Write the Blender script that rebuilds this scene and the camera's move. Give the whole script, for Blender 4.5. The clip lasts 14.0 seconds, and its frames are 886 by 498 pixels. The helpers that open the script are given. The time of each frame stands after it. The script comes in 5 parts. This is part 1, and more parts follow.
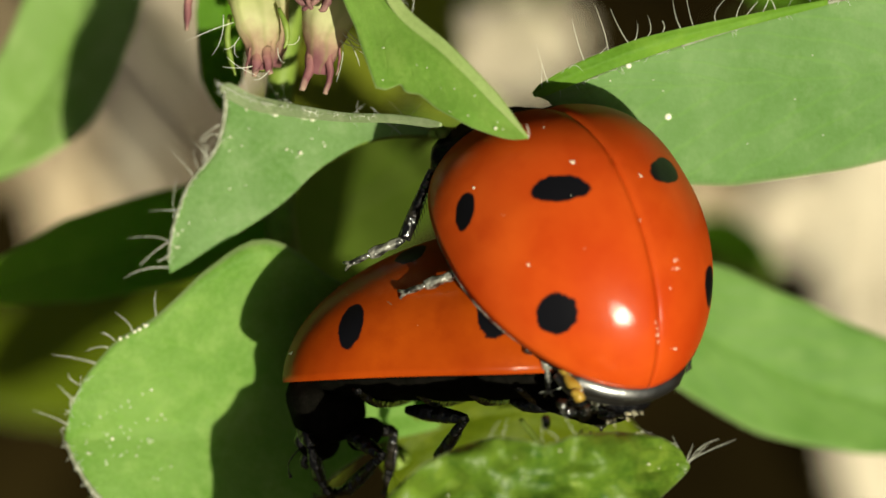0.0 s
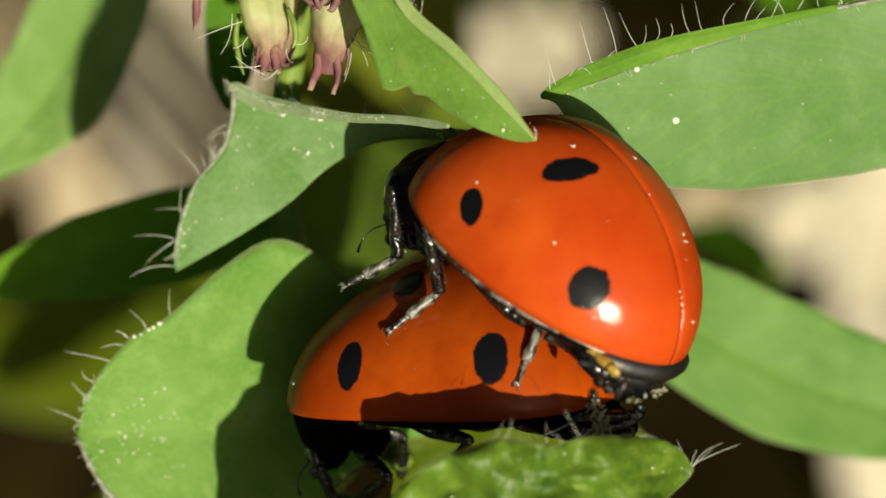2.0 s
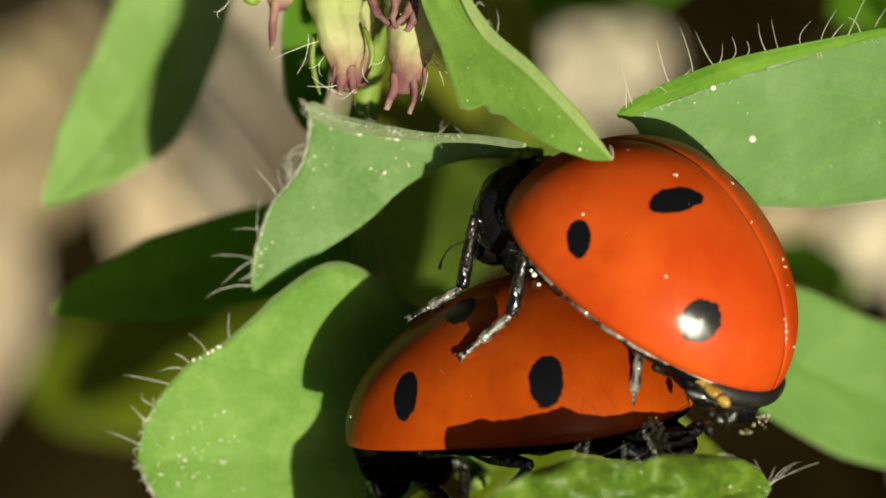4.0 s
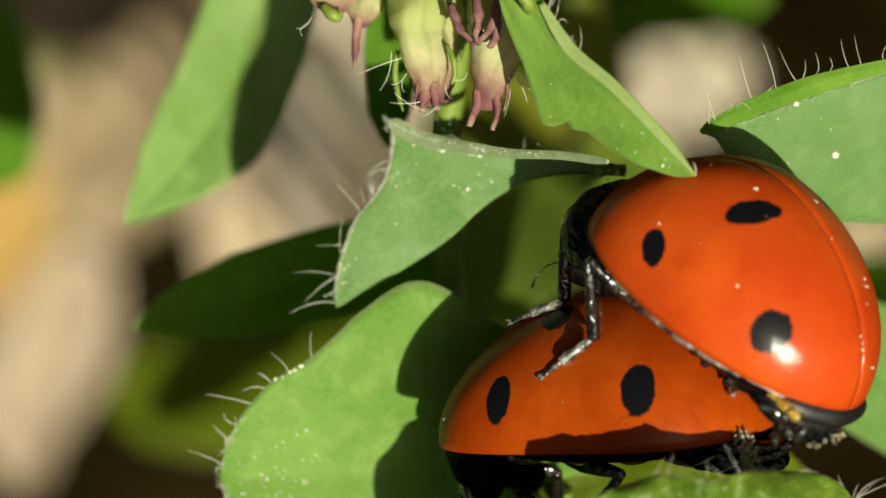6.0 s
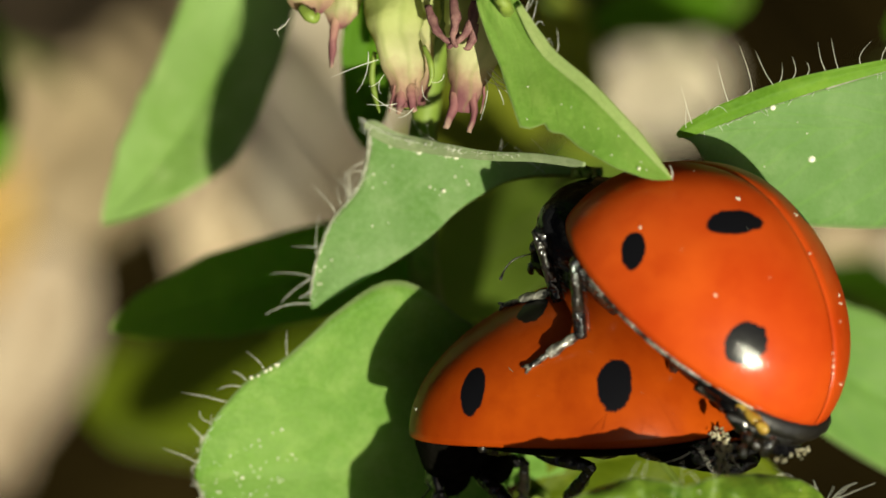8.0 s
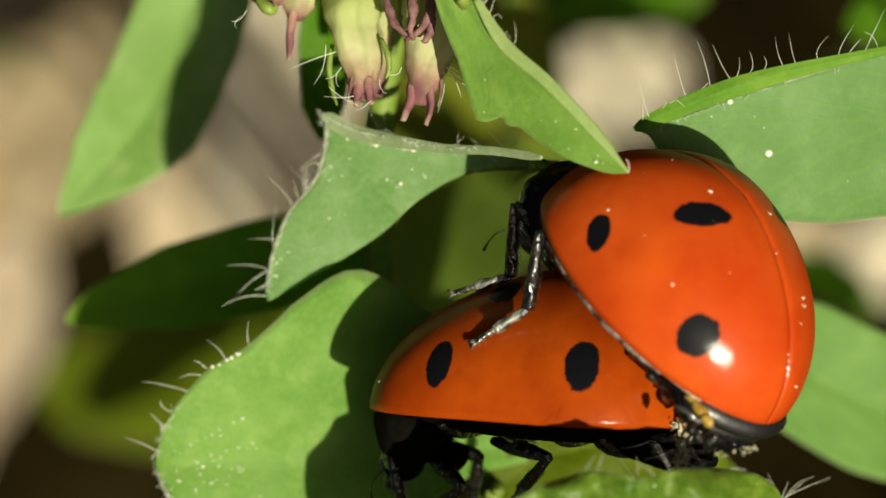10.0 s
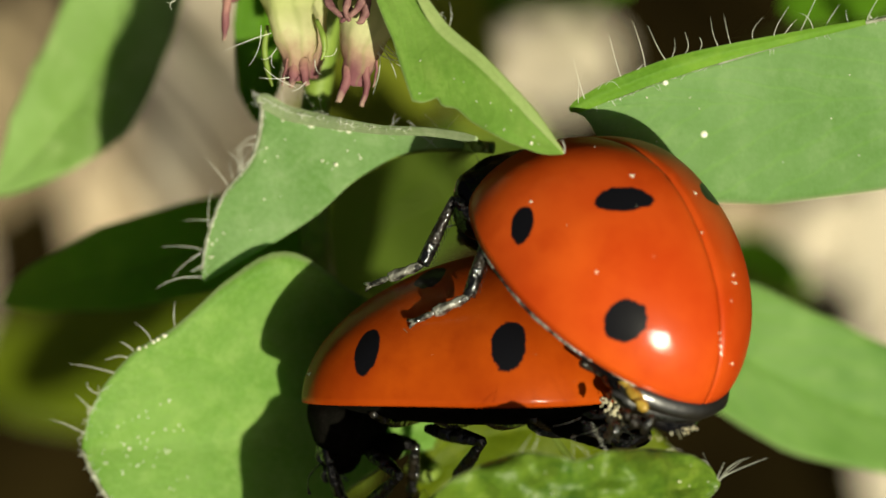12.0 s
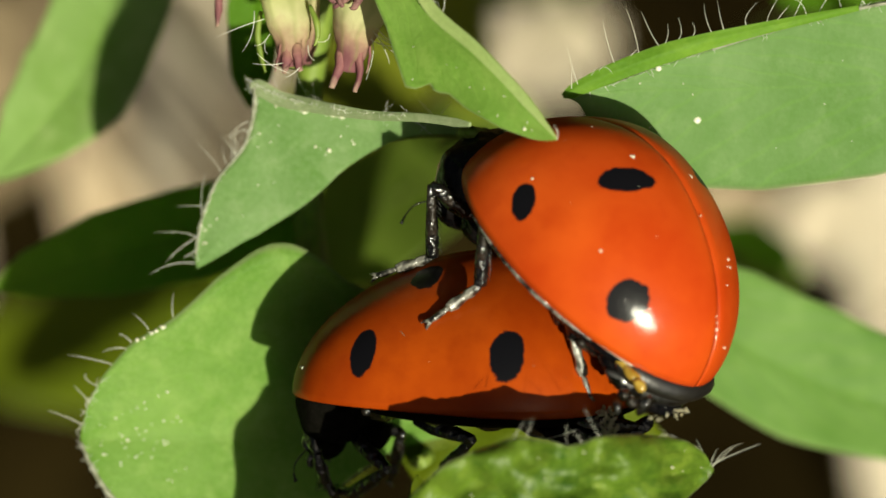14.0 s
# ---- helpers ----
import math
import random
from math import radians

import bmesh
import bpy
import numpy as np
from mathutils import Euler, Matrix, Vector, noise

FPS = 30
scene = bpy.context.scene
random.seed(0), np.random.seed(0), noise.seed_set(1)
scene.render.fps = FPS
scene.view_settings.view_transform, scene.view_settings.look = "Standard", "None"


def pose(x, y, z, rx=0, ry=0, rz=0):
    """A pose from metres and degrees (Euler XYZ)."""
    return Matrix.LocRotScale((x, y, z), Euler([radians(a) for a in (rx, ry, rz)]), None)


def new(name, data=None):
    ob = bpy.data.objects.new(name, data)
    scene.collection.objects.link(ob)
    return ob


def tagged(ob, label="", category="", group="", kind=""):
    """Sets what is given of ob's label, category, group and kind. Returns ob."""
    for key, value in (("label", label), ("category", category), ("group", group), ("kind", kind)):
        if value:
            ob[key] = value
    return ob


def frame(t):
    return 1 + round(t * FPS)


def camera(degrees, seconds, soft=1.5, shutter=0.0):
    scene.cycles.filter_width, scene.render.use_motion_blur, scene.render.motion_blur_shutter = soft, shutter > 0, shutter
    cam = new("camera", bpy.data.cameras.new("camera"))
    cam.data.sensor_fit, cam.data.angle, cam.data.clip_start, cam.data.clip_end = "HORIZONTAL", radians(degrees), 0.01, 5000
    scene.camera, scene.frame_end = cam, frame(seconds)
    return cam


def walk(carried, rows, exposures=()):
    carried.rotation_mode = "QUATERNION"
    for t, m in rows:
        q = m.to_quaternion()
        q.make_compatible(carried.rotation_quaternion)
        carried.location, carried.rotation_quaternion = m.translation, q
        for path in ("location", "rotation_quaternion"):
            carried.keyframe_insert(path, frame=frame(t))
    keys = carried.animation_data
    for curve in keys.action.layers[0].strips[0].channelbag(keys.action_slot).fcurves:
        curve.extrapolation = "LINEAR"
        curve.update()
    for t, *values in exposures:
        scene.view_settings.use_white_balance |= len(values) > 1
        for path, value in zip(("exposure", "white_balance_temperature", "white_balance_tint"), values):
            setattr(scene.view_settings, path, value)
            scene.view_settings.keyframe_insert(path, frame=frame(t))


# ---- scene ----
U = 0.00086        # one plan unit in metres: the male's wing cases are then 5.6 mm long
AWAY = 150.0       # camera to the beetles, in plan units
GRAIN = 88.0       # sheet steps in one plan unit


def P(h, v, z=0.0):
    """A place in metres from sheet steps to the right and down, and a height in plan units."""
    k = (1 - z / AWAY) / GRAIN
    return Vector(((h - 784) * k, (441 - v) * k, z)) * U


# ---------------------------------------------------------------- camera
cam = camera(2 * math.degrees(math.atan(784 / (GRAIN * AWAY))), 14.0, soft=1.55)
cam.data.dof.use_dof = True
cam.data.dof.focus_distance = (AWAY - 1.0) * U
cam.data.dof.aperture_fstop = 90
PAN = [
    # seconds, drift to the right, drift down, roll
    (0.0, -48, 1, -0.9), (0.5, -38, -7, -0.7), (1.0, -38, -8, -0.7), (1.5, -37, -3, -0.4), (2.0, -37, 3, -0.3),
    (2.5, -29, 11.5, -0.4), (3.0, -4, 18.5, -0.35), (3.5, 38, 27, -0.4), (4.0, 99, 37, -0.45), (4.2, 122, 41, -0.4),
    (4.7, 177, 52, -0.45), (5.4, 231, 62, -0.5), (6.0, 246, 66, -0.5), (6.3, 244, 66.5, -0.5), (6.5, 239, 67, -0.45), (7.0, 229, 69.5, -0.35),
    (7.6, 213, 71, -0.25), (8.4, 195, 70, -0.15), (9.3, 168, 66.5, -0.03), (9.5, 156, 64, 0.0), (10.0, 126, 58.5, 0.05),
    (10.5, 98, 52, 0.1), (11.0, 68, 43.5, 0.1), (11.5, 41, 34, 0.0), (12.0, 12, 25, 0.0), (12.5, -9, 16, 0.05),
    (13.0, -18, 7.5, 0.05), (13.5, -15.5, 0.6, 0.0), (14.0, 0, 0, 0.0)]
walk(cam, [(t, pose(0, 0, AWAY * U, math.degrees(math.atan(dv / (GRAIN * AWAY))), math.degrees(math.atan(dh / (GRAIN * AWAY))), roll)) for t, dh, dv, roll in PAN],
     exposures=[(0.0, 0.15, 7200, -2), (14.0, 0.15, 7200, -2)])

GROUND = -80.0     # height of the soil under the beetles

# ---------------------------------------------------------------- light
SUN = Vector((0.30, -0.35, 0.89)).normalized()
world = bpy.data.worlds.new("sky")
scene.world = world
world.use_nodes = True
sky = world.node_tree.nodes.new("ShaderNodeTexSky")
sky.sky_type, sky.sun_disc, sky.dust_density, sky.air_density, sky.ozone_density = "NISHITA", False, 7.0, 0.3, 0.0
sky.sun_elevation, sky.sun_rotation = math.asin(SUN.z), math.atan2(SUN.x, SUN.y)
world.node_tree.links.new(sky.outputs[0], world.node_tree.nodes["Background"].inputs[0])
world.node_tree.nodes["Background"].inputs[1].default_value = 0.026
lamp = bpy.data.lights.new("sun", "SUN")
lamp.energy, lamp.angle, lamp.color = 5.0, radians(0.55), (1.0, 0.95, 0.84)
sun = new("sun", lamp)
sun.matrix_world = Matrix.Translation((0.3, -0.2, 0.6)) @ SUN.to_track_quat("Z", "Y").to_matrix().to_4x4()


# ---------------------------------------------------------------- materials
class Net:
    """A small wrapper that adds nodes to a material and links them."""

    def __init__(self, name):
        self.mat = bpy.data.materials.new(name)
        self.mat.use_nodes = True
        self.tree = self.mat.node_tree
        self.out = self.tree.nodes["Material Output"]
        self.bsdf = self.tree.nodes["Principled BSDF"]

    def node(self, kind, **values):
        n = self.tree.nodes.new("ShaderNode" + kind)
        for k, v in values.items():
            if k == "operation":
                n.operation = v
            elif k == "data_type":
                n.data_type = v
            elif k == "blend_type":
                n.blend_type = v
        return n

    def put(self, socket, value):
        if hasattr(value, "is_output"):
            self.tree.links.new(value, socket)
        elif hasattr(socket.default_value, "__len__") and len(socket.default_value) == 4 and len(value) == 3:
            socket.default_value = (*value, 1)
        else:
            socket.default_value = value

    def math(self, op, a, b=0.0, clamp=False):
        n = self.node("Math", operation=op)
        n.use_clamp = clamp
        self.put(n.inputs[0], a)
        self.put(n.inputs[1], b)
        return n.outputs[0]

    def coords(self):
        """Object coordinates in plan units."""
        t = self.node("TexCoord")
        m = self.node("VectorMath", operation="SCALE")
        self.put(m.inputs[0], t.outputs["Object"])
        m.inputs[3].default_value = 1 / U
        return m.outputs[0]

    def noise(self, at, scale, detail=4.0, rough=0.6):
        n = self.node("TexNoise")
        self.put(n.inputs["Vector"], at)
        n.inputs["Scale"].default_value, n.inputs["Detail"].default_value, n.inputs["Roughness"].default_value = scale, detail, rough
        return n.outputs["Fac"]

    def ramp(self, fac, stops):
        n = self.node("ValToRGB")
        self.put(n.inputs[0], fac)
        e = n.color_ramp.elements
        while len(e) < len(stops):
            e.new(0.5)
        for item, (at, c) in zip(e, stops):
            item.position, item.color = at, (*c, 1)
        return n.outputs[0]

    def mix(self, fac, a, b):
        n = self.node("Mix", data_type="RGBA")
        self.put(n.inputs[0], fac)
        self.put(n.inputs[6], a)
        self.put(n.inputs[7], b)
        return n.outputs[2]

    def step(self, value, lo, hi):
        n = self.node("MapRange")
        n.interpolation_type = "SMOOTHSTEP"
        self.put(n.inputs[0], value)
        n.inputs[1].default_value, n.inputs[2].default_value = lo, hi
        return n.outputs[0]

    def bump(self, height, units, strength=1.0):
        n = self.node("Bump")
        n.inputs["Strength"].default_value, n.inputs["Distance"].default_value = strength, units * U
        self.put(n.inputs["Height"], height)
        self.put(self.bsdf.inputs["Normal"], n.outputs[0])
        self.put(self.bsdf.inputs["Coat Normal"], n.outputs[0])
        return n.outputs[0]

    def set(self, **values):
        names = dict(color="Base Color", rough="Roughness", metal="Metallic", coat="Coat Weight", coat_rough="Coat Roughness", coat_ior="Coat IOR", ior="IOR", spec="Specular IOR Level", sheen="Sheen Weight")
        for k, v in values.items():
            self.put(self.bsdf.inputs[names[k]], v)
        return self

    def lucent(self, color, share, normal=None):
        """Let a share of the light come through, tinted by the colour; gives the material."""
        tr, mix = self.node("BsdfTranslucent"), self.node("MixShader")
        self.put(tr.inputs[0], color)
        if normal is not None:
            self.put(tr.inputs[1], normal)
        mix.inputs[0].default_value = share
        self.put(mix.inputs[1], self.bsdf.outputs[0])
        self.put(mix.inputs[2], tr.outputs[0])
        self.put(self.out.inputs[0], mix.outputs[0])
        return self.mat


def leaf_material(name, pale, deep, glow, through_part=0.35, veins=1.0, rough=0.5, grain=0.35, shine=0.12):
    """Leaf skin: mottled green with veins, a pale margin, and light that comes through it."""
    n = Net(name)
    at = n.coords()
    uv = n.node("UVMap").outputs[0]
    sep = n.node("SeparateXYZ")
    n.put(sep.inputs[0], uv)
    across, along = n.math("ABSOLUTE", sep.outputs[0]), sep.outputs[1]
    wob = n.noise(at, 0.8, 2)
    vein = n.math("ADD", n.math("SUBTRACT", n.math("MULTIPLY", along, 9.0), n.math("MULTIPLY", across, 3.2)), n.math("MULTIPLY", wob, 0.9))
    tri = n.math("ABSOLUTE", n.math("SUBTRACT", n.math("FRACT", vein), 0.5))
    line = n.math("SUBTRACT", 1.0, n.step(tri, 0.0, 0.13))
    mid = n.math("SUBTRACT", 1.0, n.step(across, 0.0, 0.035))
    lines = n.math("MAXIMUM", n.math("MULTIPLY", line, 0.35 * veins), n.math("MULTIPLY", mid, 0.3 * veins))
    blot = n.ramp(n.noise(at, 0.42, 6, 0.6), [(0.34, deep), (0.66, pale)])
    fine = n.noise(at, 9.0, 3)
    col = n.mix(n.math("MULTIPLY", n.step(fine, 0.35, 0.75), grain), blot, tuple(c * 1.25 for c in pale))
    cloud = n.noise(at, 1.2, 5, 0.72)
    col = n.mix(n.math("MULTIPLY", n.step(cloud, 0.48, 0.68), 0.25 + grain), col, (pale[0] * 1.35, pale[1] * 1.22, pale[2] * 1.35))
    col = n.mix(n.math("MULTIPLY", lines, 0.5), col, tuple(0.5 * c + 0.5 * g for c, g in zip(pale, glow)))
    edge = n.step(across, 0.955, 0.99)
    col = n.mix(n.math("MULTIPLY", edge, 0.6), col, (0.36, 0.40, 0.22))
    n.set(color=col, rough=n.math("ADD", rough - 0.08, n.math("MULTIPLY", fine, 0.16)), spec=shine)
    height = n.math("ADD", n.math("MULTIPLY", fine, 0.5), n.math("ADD", n.math("MULTIPLY", n.noise(at, 3.0, 3), 1.0), n.math("MULTIPLY", lines, -0.6)))
    normal = n.bump(height, 0.10, 0.28)
    return n.lucent(n.mix(0.55, col, glow), through_part, normal)


LEAF = leaf_material("clover_leaf", (0.28, 0.455, 0.118), (0.145, 0.315, 0.042), (0.34, 0.76, 0.03), 0.46, 0.4)
LEAF_GREY = leaf_material("downy_leaf", (0.30, 0.45, 0.20), (0.16, 0.315, 0.08), (0.30, 0.70, 0.03), 0.43, 0.25, 0.6)
LEAF_FRESH = leaf_material("fresh_leaf", (0.27, 0.44, 0.095), (0.12, 0.275, 0.03), (0.32, 0.72, 0.02), 0.45, 0.4)
LEAF_LIME = leaf_material("lime_leaf", (0.33, 0.46, 0.08), (0.24, 0.38, 0.045), (0.44, 0.70, 0.03), 0.5, 0.4)
# paler leaf green; the sun's sheen is put into this colour
LEAF_SHEEN = leaf_material("sheen_pale_leaf", (0.37, 0.54, 0.20), (0.25, 0.42, 0.10), (0.40, 0.75, 0.03), 0.42, 0.5)
LEAF_STRIP = leaf_material("upturned_leaf", (0.19, 0.36, 0.045), (0.10, 0.24, 0.02), (0.33, 0.70, 0.02), 0.42, 0.0)
LEAF_BROAD = leaf_material("broad_downy_leaf", (0.24, 0.39, 0.155), (0.14, 0.285, 0.072), (0.30, 0.70, 0.03), 0.42, 0.9, 0.6, 0.16)
LEAF_PALE = leaf_material("pale_margin", (0.44, 0.56, 0.22), (0.34, 0.48, 0.14), (0.5, 0.75, 0.08), 0.4, 0.2, 0.5)
LEAF_RIDGE = leaf_material("woolly_ridge", (0.48, 0.56, 0.34), (0.34, 0.44, 0.22), (0.5, 0.75, 0.15), 0.4, 0.0, 0.6)
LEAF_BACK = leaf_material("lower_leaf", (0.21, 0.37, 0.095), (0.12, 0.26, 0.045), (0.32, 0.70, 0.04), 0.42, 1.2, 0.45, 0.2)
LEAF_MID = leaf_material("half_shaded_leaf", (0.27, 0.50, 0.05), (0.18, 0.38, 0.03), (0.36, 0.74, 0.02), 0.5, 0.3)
# darker copy of the leaf green, with shade put into the colour
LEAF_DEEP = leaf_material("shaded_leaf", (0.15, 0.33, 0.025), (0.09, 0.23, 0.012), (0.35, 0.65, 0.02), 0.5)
LEAF_OLIVE = leaf_material("dark_olive_leaf", (0.15, 0.20, 0.012), (0.085, 0.125, 0.006), (0.30, 0.40, 0.01), 0.45)
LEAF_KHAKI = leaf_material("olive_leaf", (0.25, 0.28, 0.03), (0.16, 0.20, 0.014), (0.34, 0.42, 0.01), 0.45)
LEAF_GLOSSY = leaf_material("crinkled_leaf", (0.17, 0.27, 0.032), (0.03, 0.10, 0.008), (0.24, 0.46, 0.01), 0.34, 1.4, 0.42, 0.5, 0.4)


def shell_material(name, red, deep, spots, noise_seed, coat=0.7):
    """Glossy wing case with black round spots, the same on both sides of the seam; a spot is turned about z, or leans by a negative angle."""
    n = Net(name)
    at = n.coords()
    sep = n.node("SeparateXYZ")
    n.put(sep.inputs[0], at)
    flip = n.node("CombineXYZ")
    n.put(flip.inputs[0], sep.outputs[0])
    n.put(flip.inputs[1], n.math("ABSOLUTE", sep.outputs[1]))
    n.put(flip.inputs[2], sep.outputs[2])
    wob = n.math("MULTIPLY", n.math("SUBTRACT", n.noise(at, 3.4 + noise_seed, 4), 0.5), 0.5)
    mask = None
    for place, radii, turn in spots:
        d = n.node("VectorMath", operation="SUBTRACT")
        n.put(d.inputs[0], flip.outputs[0])
        d.inputs[1].default_value = place
        if turn:
            own = n.node("CombineXYZ")
            c, w = math.cos(turn), math.sin(turn)
            for i, axis in enumerate(((c, -w, 0), (w, c, 0), (0, 0, 1)) if turn > 0 else ((c, 0, -w), (0, 1, 0), (w, 0, c))):
                dot = n.node("VectorMath", operation="DOT_PRODUCT")
                n.put(dot.inputs[0], d.outputs[0])
                dot.inputs[1].default_value = axis
                n.put(own.inputs[i], dot.outputs["Value"])
            d = own
        s = n.node("VectorMath", operation="DIVIDE")
        n.put(s.inputs[0], d.outputs[0])
        s.inputs[1].default_value = radii
        ln = n.node("VectorMath", operation="LENGTH")
        n.put(ln.inputs[0], s.outputs[0])
        one = n.math("SUBTRACT", 1.0, n.step(n.math("ADD", ln.outputs["Value"], wob), 0.95, 1.06))
        mask = one if mask is None else n.math("MAXIMUM", mask, one)
    tint = n.ramp(n.noise(at, 0.4, 4, 0.55), [(0.32, deep), (0.68, red)])
    tint = n.mix(n.math("MULTIPLY", n.step(n.noise(at, 1.3, 3, 0.6), 0.45, 0.75), 0.45), tint, deep)
    speck = n.step(n.noise(at, 14, 2), 0.62, 0.8)
    tint = n.mix(n.math("MULTIPLY", speck, 0.12), tint, tuple(0.6 * c for c in deep))
    edge = n.node("LayerWeight")
    edge.inputs[0].default_value = 0.5
    sheen = n.math("MULTIPLY", coat, n.math("SUBTRACT", 1.0, n.math("MULTIPLY", n.step(edge.outputs["Facing"], 0.25, 0.85), 0.97)))
    n.set(color=n.mix(mask, tint, (0.006, 0.006, 0.008)), rough=0.38, coat=sheen, coat_rough=0.10, spec=0.05, coat_ior=1.38)
    n.bump(n.math("ADD", n.noise(at, 22, 2), n.math("MULTIPLY", n.noise(at, 1.1, 2), 2.0)), 0.009, 0.5)
    return n.mat


class WingCases:
    """The form of a beetle's two closed wing cases: blunt at the shoulders, narrower at the tail."""

    def __init__(self, front, rear, half, high, blunt, taper, swell, rise):
        self.front, self.rear, self.half, self.high = front, rear, half, high
        self.blunt, self.taper, self.swell, self.rise = blunt, taper, swell, rise
        self.middle = (front - rear) / 2

    def rim(self, a):
        """The margin at the angle a, which is 0 at the head and pi at the tail."""
        c, w = math.cos(a), math.sin(a)
        n = self.blunt if c > 0 else self.taper
        return (self.front if c > 0 else self.rear) * math.copysign(abs(c) ** (2 / n), c), self.half * math.copysign(abs(w) ** (2 / n), w)

    def reach(self, x, y):
        """0 in the middle of the back, 1 on the margin."""
        n = self.blunt if x > 0 else self.taper
        return ((abs(x) / (self.front if x > 0 else self.rear)) ** n + (abs(y) / self.half) ** n) ** (1 / n)

    def dome(self, x, y):
        up = self.high * math.sqrt(max(0.0, 1 - self.reach(x, y) ** (2 * self.swell)))
        return up + (self.rise * (x / self.front) ** 2 if x > 0 else 0.0)


HIS = WingCases(2.948, 3.572, 2.723, 2.720, 2.711, 1.809, 0.882, 0.089)
HERS = WingCases(3.654, 2.798, 2.738, 2.550, 3.066, 2.289, 0.793, -0.127)


def spots_on(form, places, k):
    return [((x * k, y * k, form.dome(x, y) * k), tuple(r * k for r in radii), turn) for (x, y), radii, turn in places]


SHELL = shell_material("red_shell", (0.60, 0.085, 0.012), (0.45, 0.041, 0.006), spots_on(HIS, [
    ((0.66, 2.51), (0.41, 0.30, 0.25), radians(-45)), ((-0.16, 1.22), (0.28, 0.58, 0.60), radians(28)),
    ((-2.15, 1.79), (0.39, 0.44, 0.45), 0.0), ((2.68, 0.0), (0.55, 0.62, 0.6), 0.0)], 1.0), 0.0)


def plain(name, a, b, scale, rough=0.5, bump=0.02, **more):
    n = Net(name)
    at = n.coords()
    f = n.noise(at, scale, 4)
    n.set(color=n.ramp(f, [(0.3, a), (0.7, b)]), rough=rough, **more)
    n.bump(n.math("ADD", f, n.math("MULTIPLY", n.noise(at, scale * 6, 2), 0.4)), bump, 0.6)
    return n.mat


def gloss(name, a, b, scale, relief, coat_rough, coat=0.6, coat_ior=1.36, rough=0.6, spec=0.03):
    """Wrinkled glossy chitin: dark under a clear coat that breaks the light into glints."""
    n = Net(name)
    at = n.coords()
    f = n.noise(at, scale, 1.5)
    n.set(color=n.ramp(f, [(0.44, a), (0.6, b)]), rough=rough, spec=spec, coat=coat, coat_rough=coat_rough, coat_ior=coat_ior)
    n.bump(n.math("ADD", f, n.math("MULTIPLY", n.noise(at, scale * 4, 2), 0.12)), relief, 0.7)
    return n.mat


BLACK = gloss("black_chitin", (0.003, 0.003, 0.004), (0.006, 0.005, 0.005), 2.2, 0.30, 0.06, 0.5)
LEG = gloss("leg_chitin", (0.002, 0.002, 0.002), (0.016, 0.012, 0.008), 3.6, 0.22, 0.12, 1.0, 1.8, 0.45, 0.3)
SLICK = gloss("polished_tail_chitin", (0.003, 0.003, 0.004), (0.006, 0.005, 0.004), 1.6, 0.05, 0.28, 1.0, 2.2, 0.5, 0.8)
AMBER = plain("amber_skin", (0.26, 0.14, 0.015), (0.52, 0.36, 0.07), 2.5, 0.3, coat=0.8)
WAX = plain("pale_wax", (0.50, 0.44, 0.26), (0.76, 0.73, 0.56), 7, 0.3, 0.08, coat=0.5)
HAIR = plain("plant_hair", (0.70, 0.71, 0.60), (0.86, 0.86, 0.76), 3, 0.35)
# pale second tone puts silver sun glints into the chitin's colour
TARSUS = gloss("glint_toned_chitin", (0.012, 0.012, 0.010), (0.24, 0.235, 0.205), 4.5, 0.16, 0.16, 1.0, 1.8, 0.4, 0.5)
DULL = plain("dull_chitin", (0.003, 0.003, 0.002), (0.007, 0.006, 0.005), 4, 0.8, 0.05, spec=0.02)
POLLEN = plain("pollen", (0.74, 0.72, 0.52), (0.86, 0.85, 0.74), 5, 0.45)
FLUFF = plain("grey_down", (0.16, 0.17, 0.10), (0.42, 0.43, 0.34), 5, 0.7, 0.16)
STEM = plain("green_stem", (0.14, 0.22, 0.03), (0.24, 0.32, 0.06), 2, 0.5)
PINK = plain("faded_petal", (0.12, 0.042, 0.055), (0.31, 0.17, 0.15), 4, 0.6, 0.08, spec=0.25)
STRAW = plain("dry_straw", (0.27, 0.20, 0.135), (0.47, 0.38, 0.28), 0.5, 0.8, 0.2)
BRIGHT = plain("bleached_litter", (0.42, 0.36, 0.27), (0.64, 0.56, 0.44), 0.4, 0.85, 0.2)
BROWN = plain("brown_litter", (0.20, 0.15, 0.085), (0.34, 0.26, 0.16), 0.4, 0.85, 0.2)
RUST = plain("rusty_litter", (0.36, 0.20, 0.05), (0.50, 0.33, 0.10), 0.5, 0.8, 0.2)
TAN_LITTER = plain("tan_litter", (0.31, 0.24, 0.155), (0.49, 0.39, 0.27), 0.4, 0.85, 0.2)
TWIG = plain("brown_twig", (0.16, 0.10, 0.05), (0.30, 0.20, 0.11), 0.8, 0.8, 0.2)


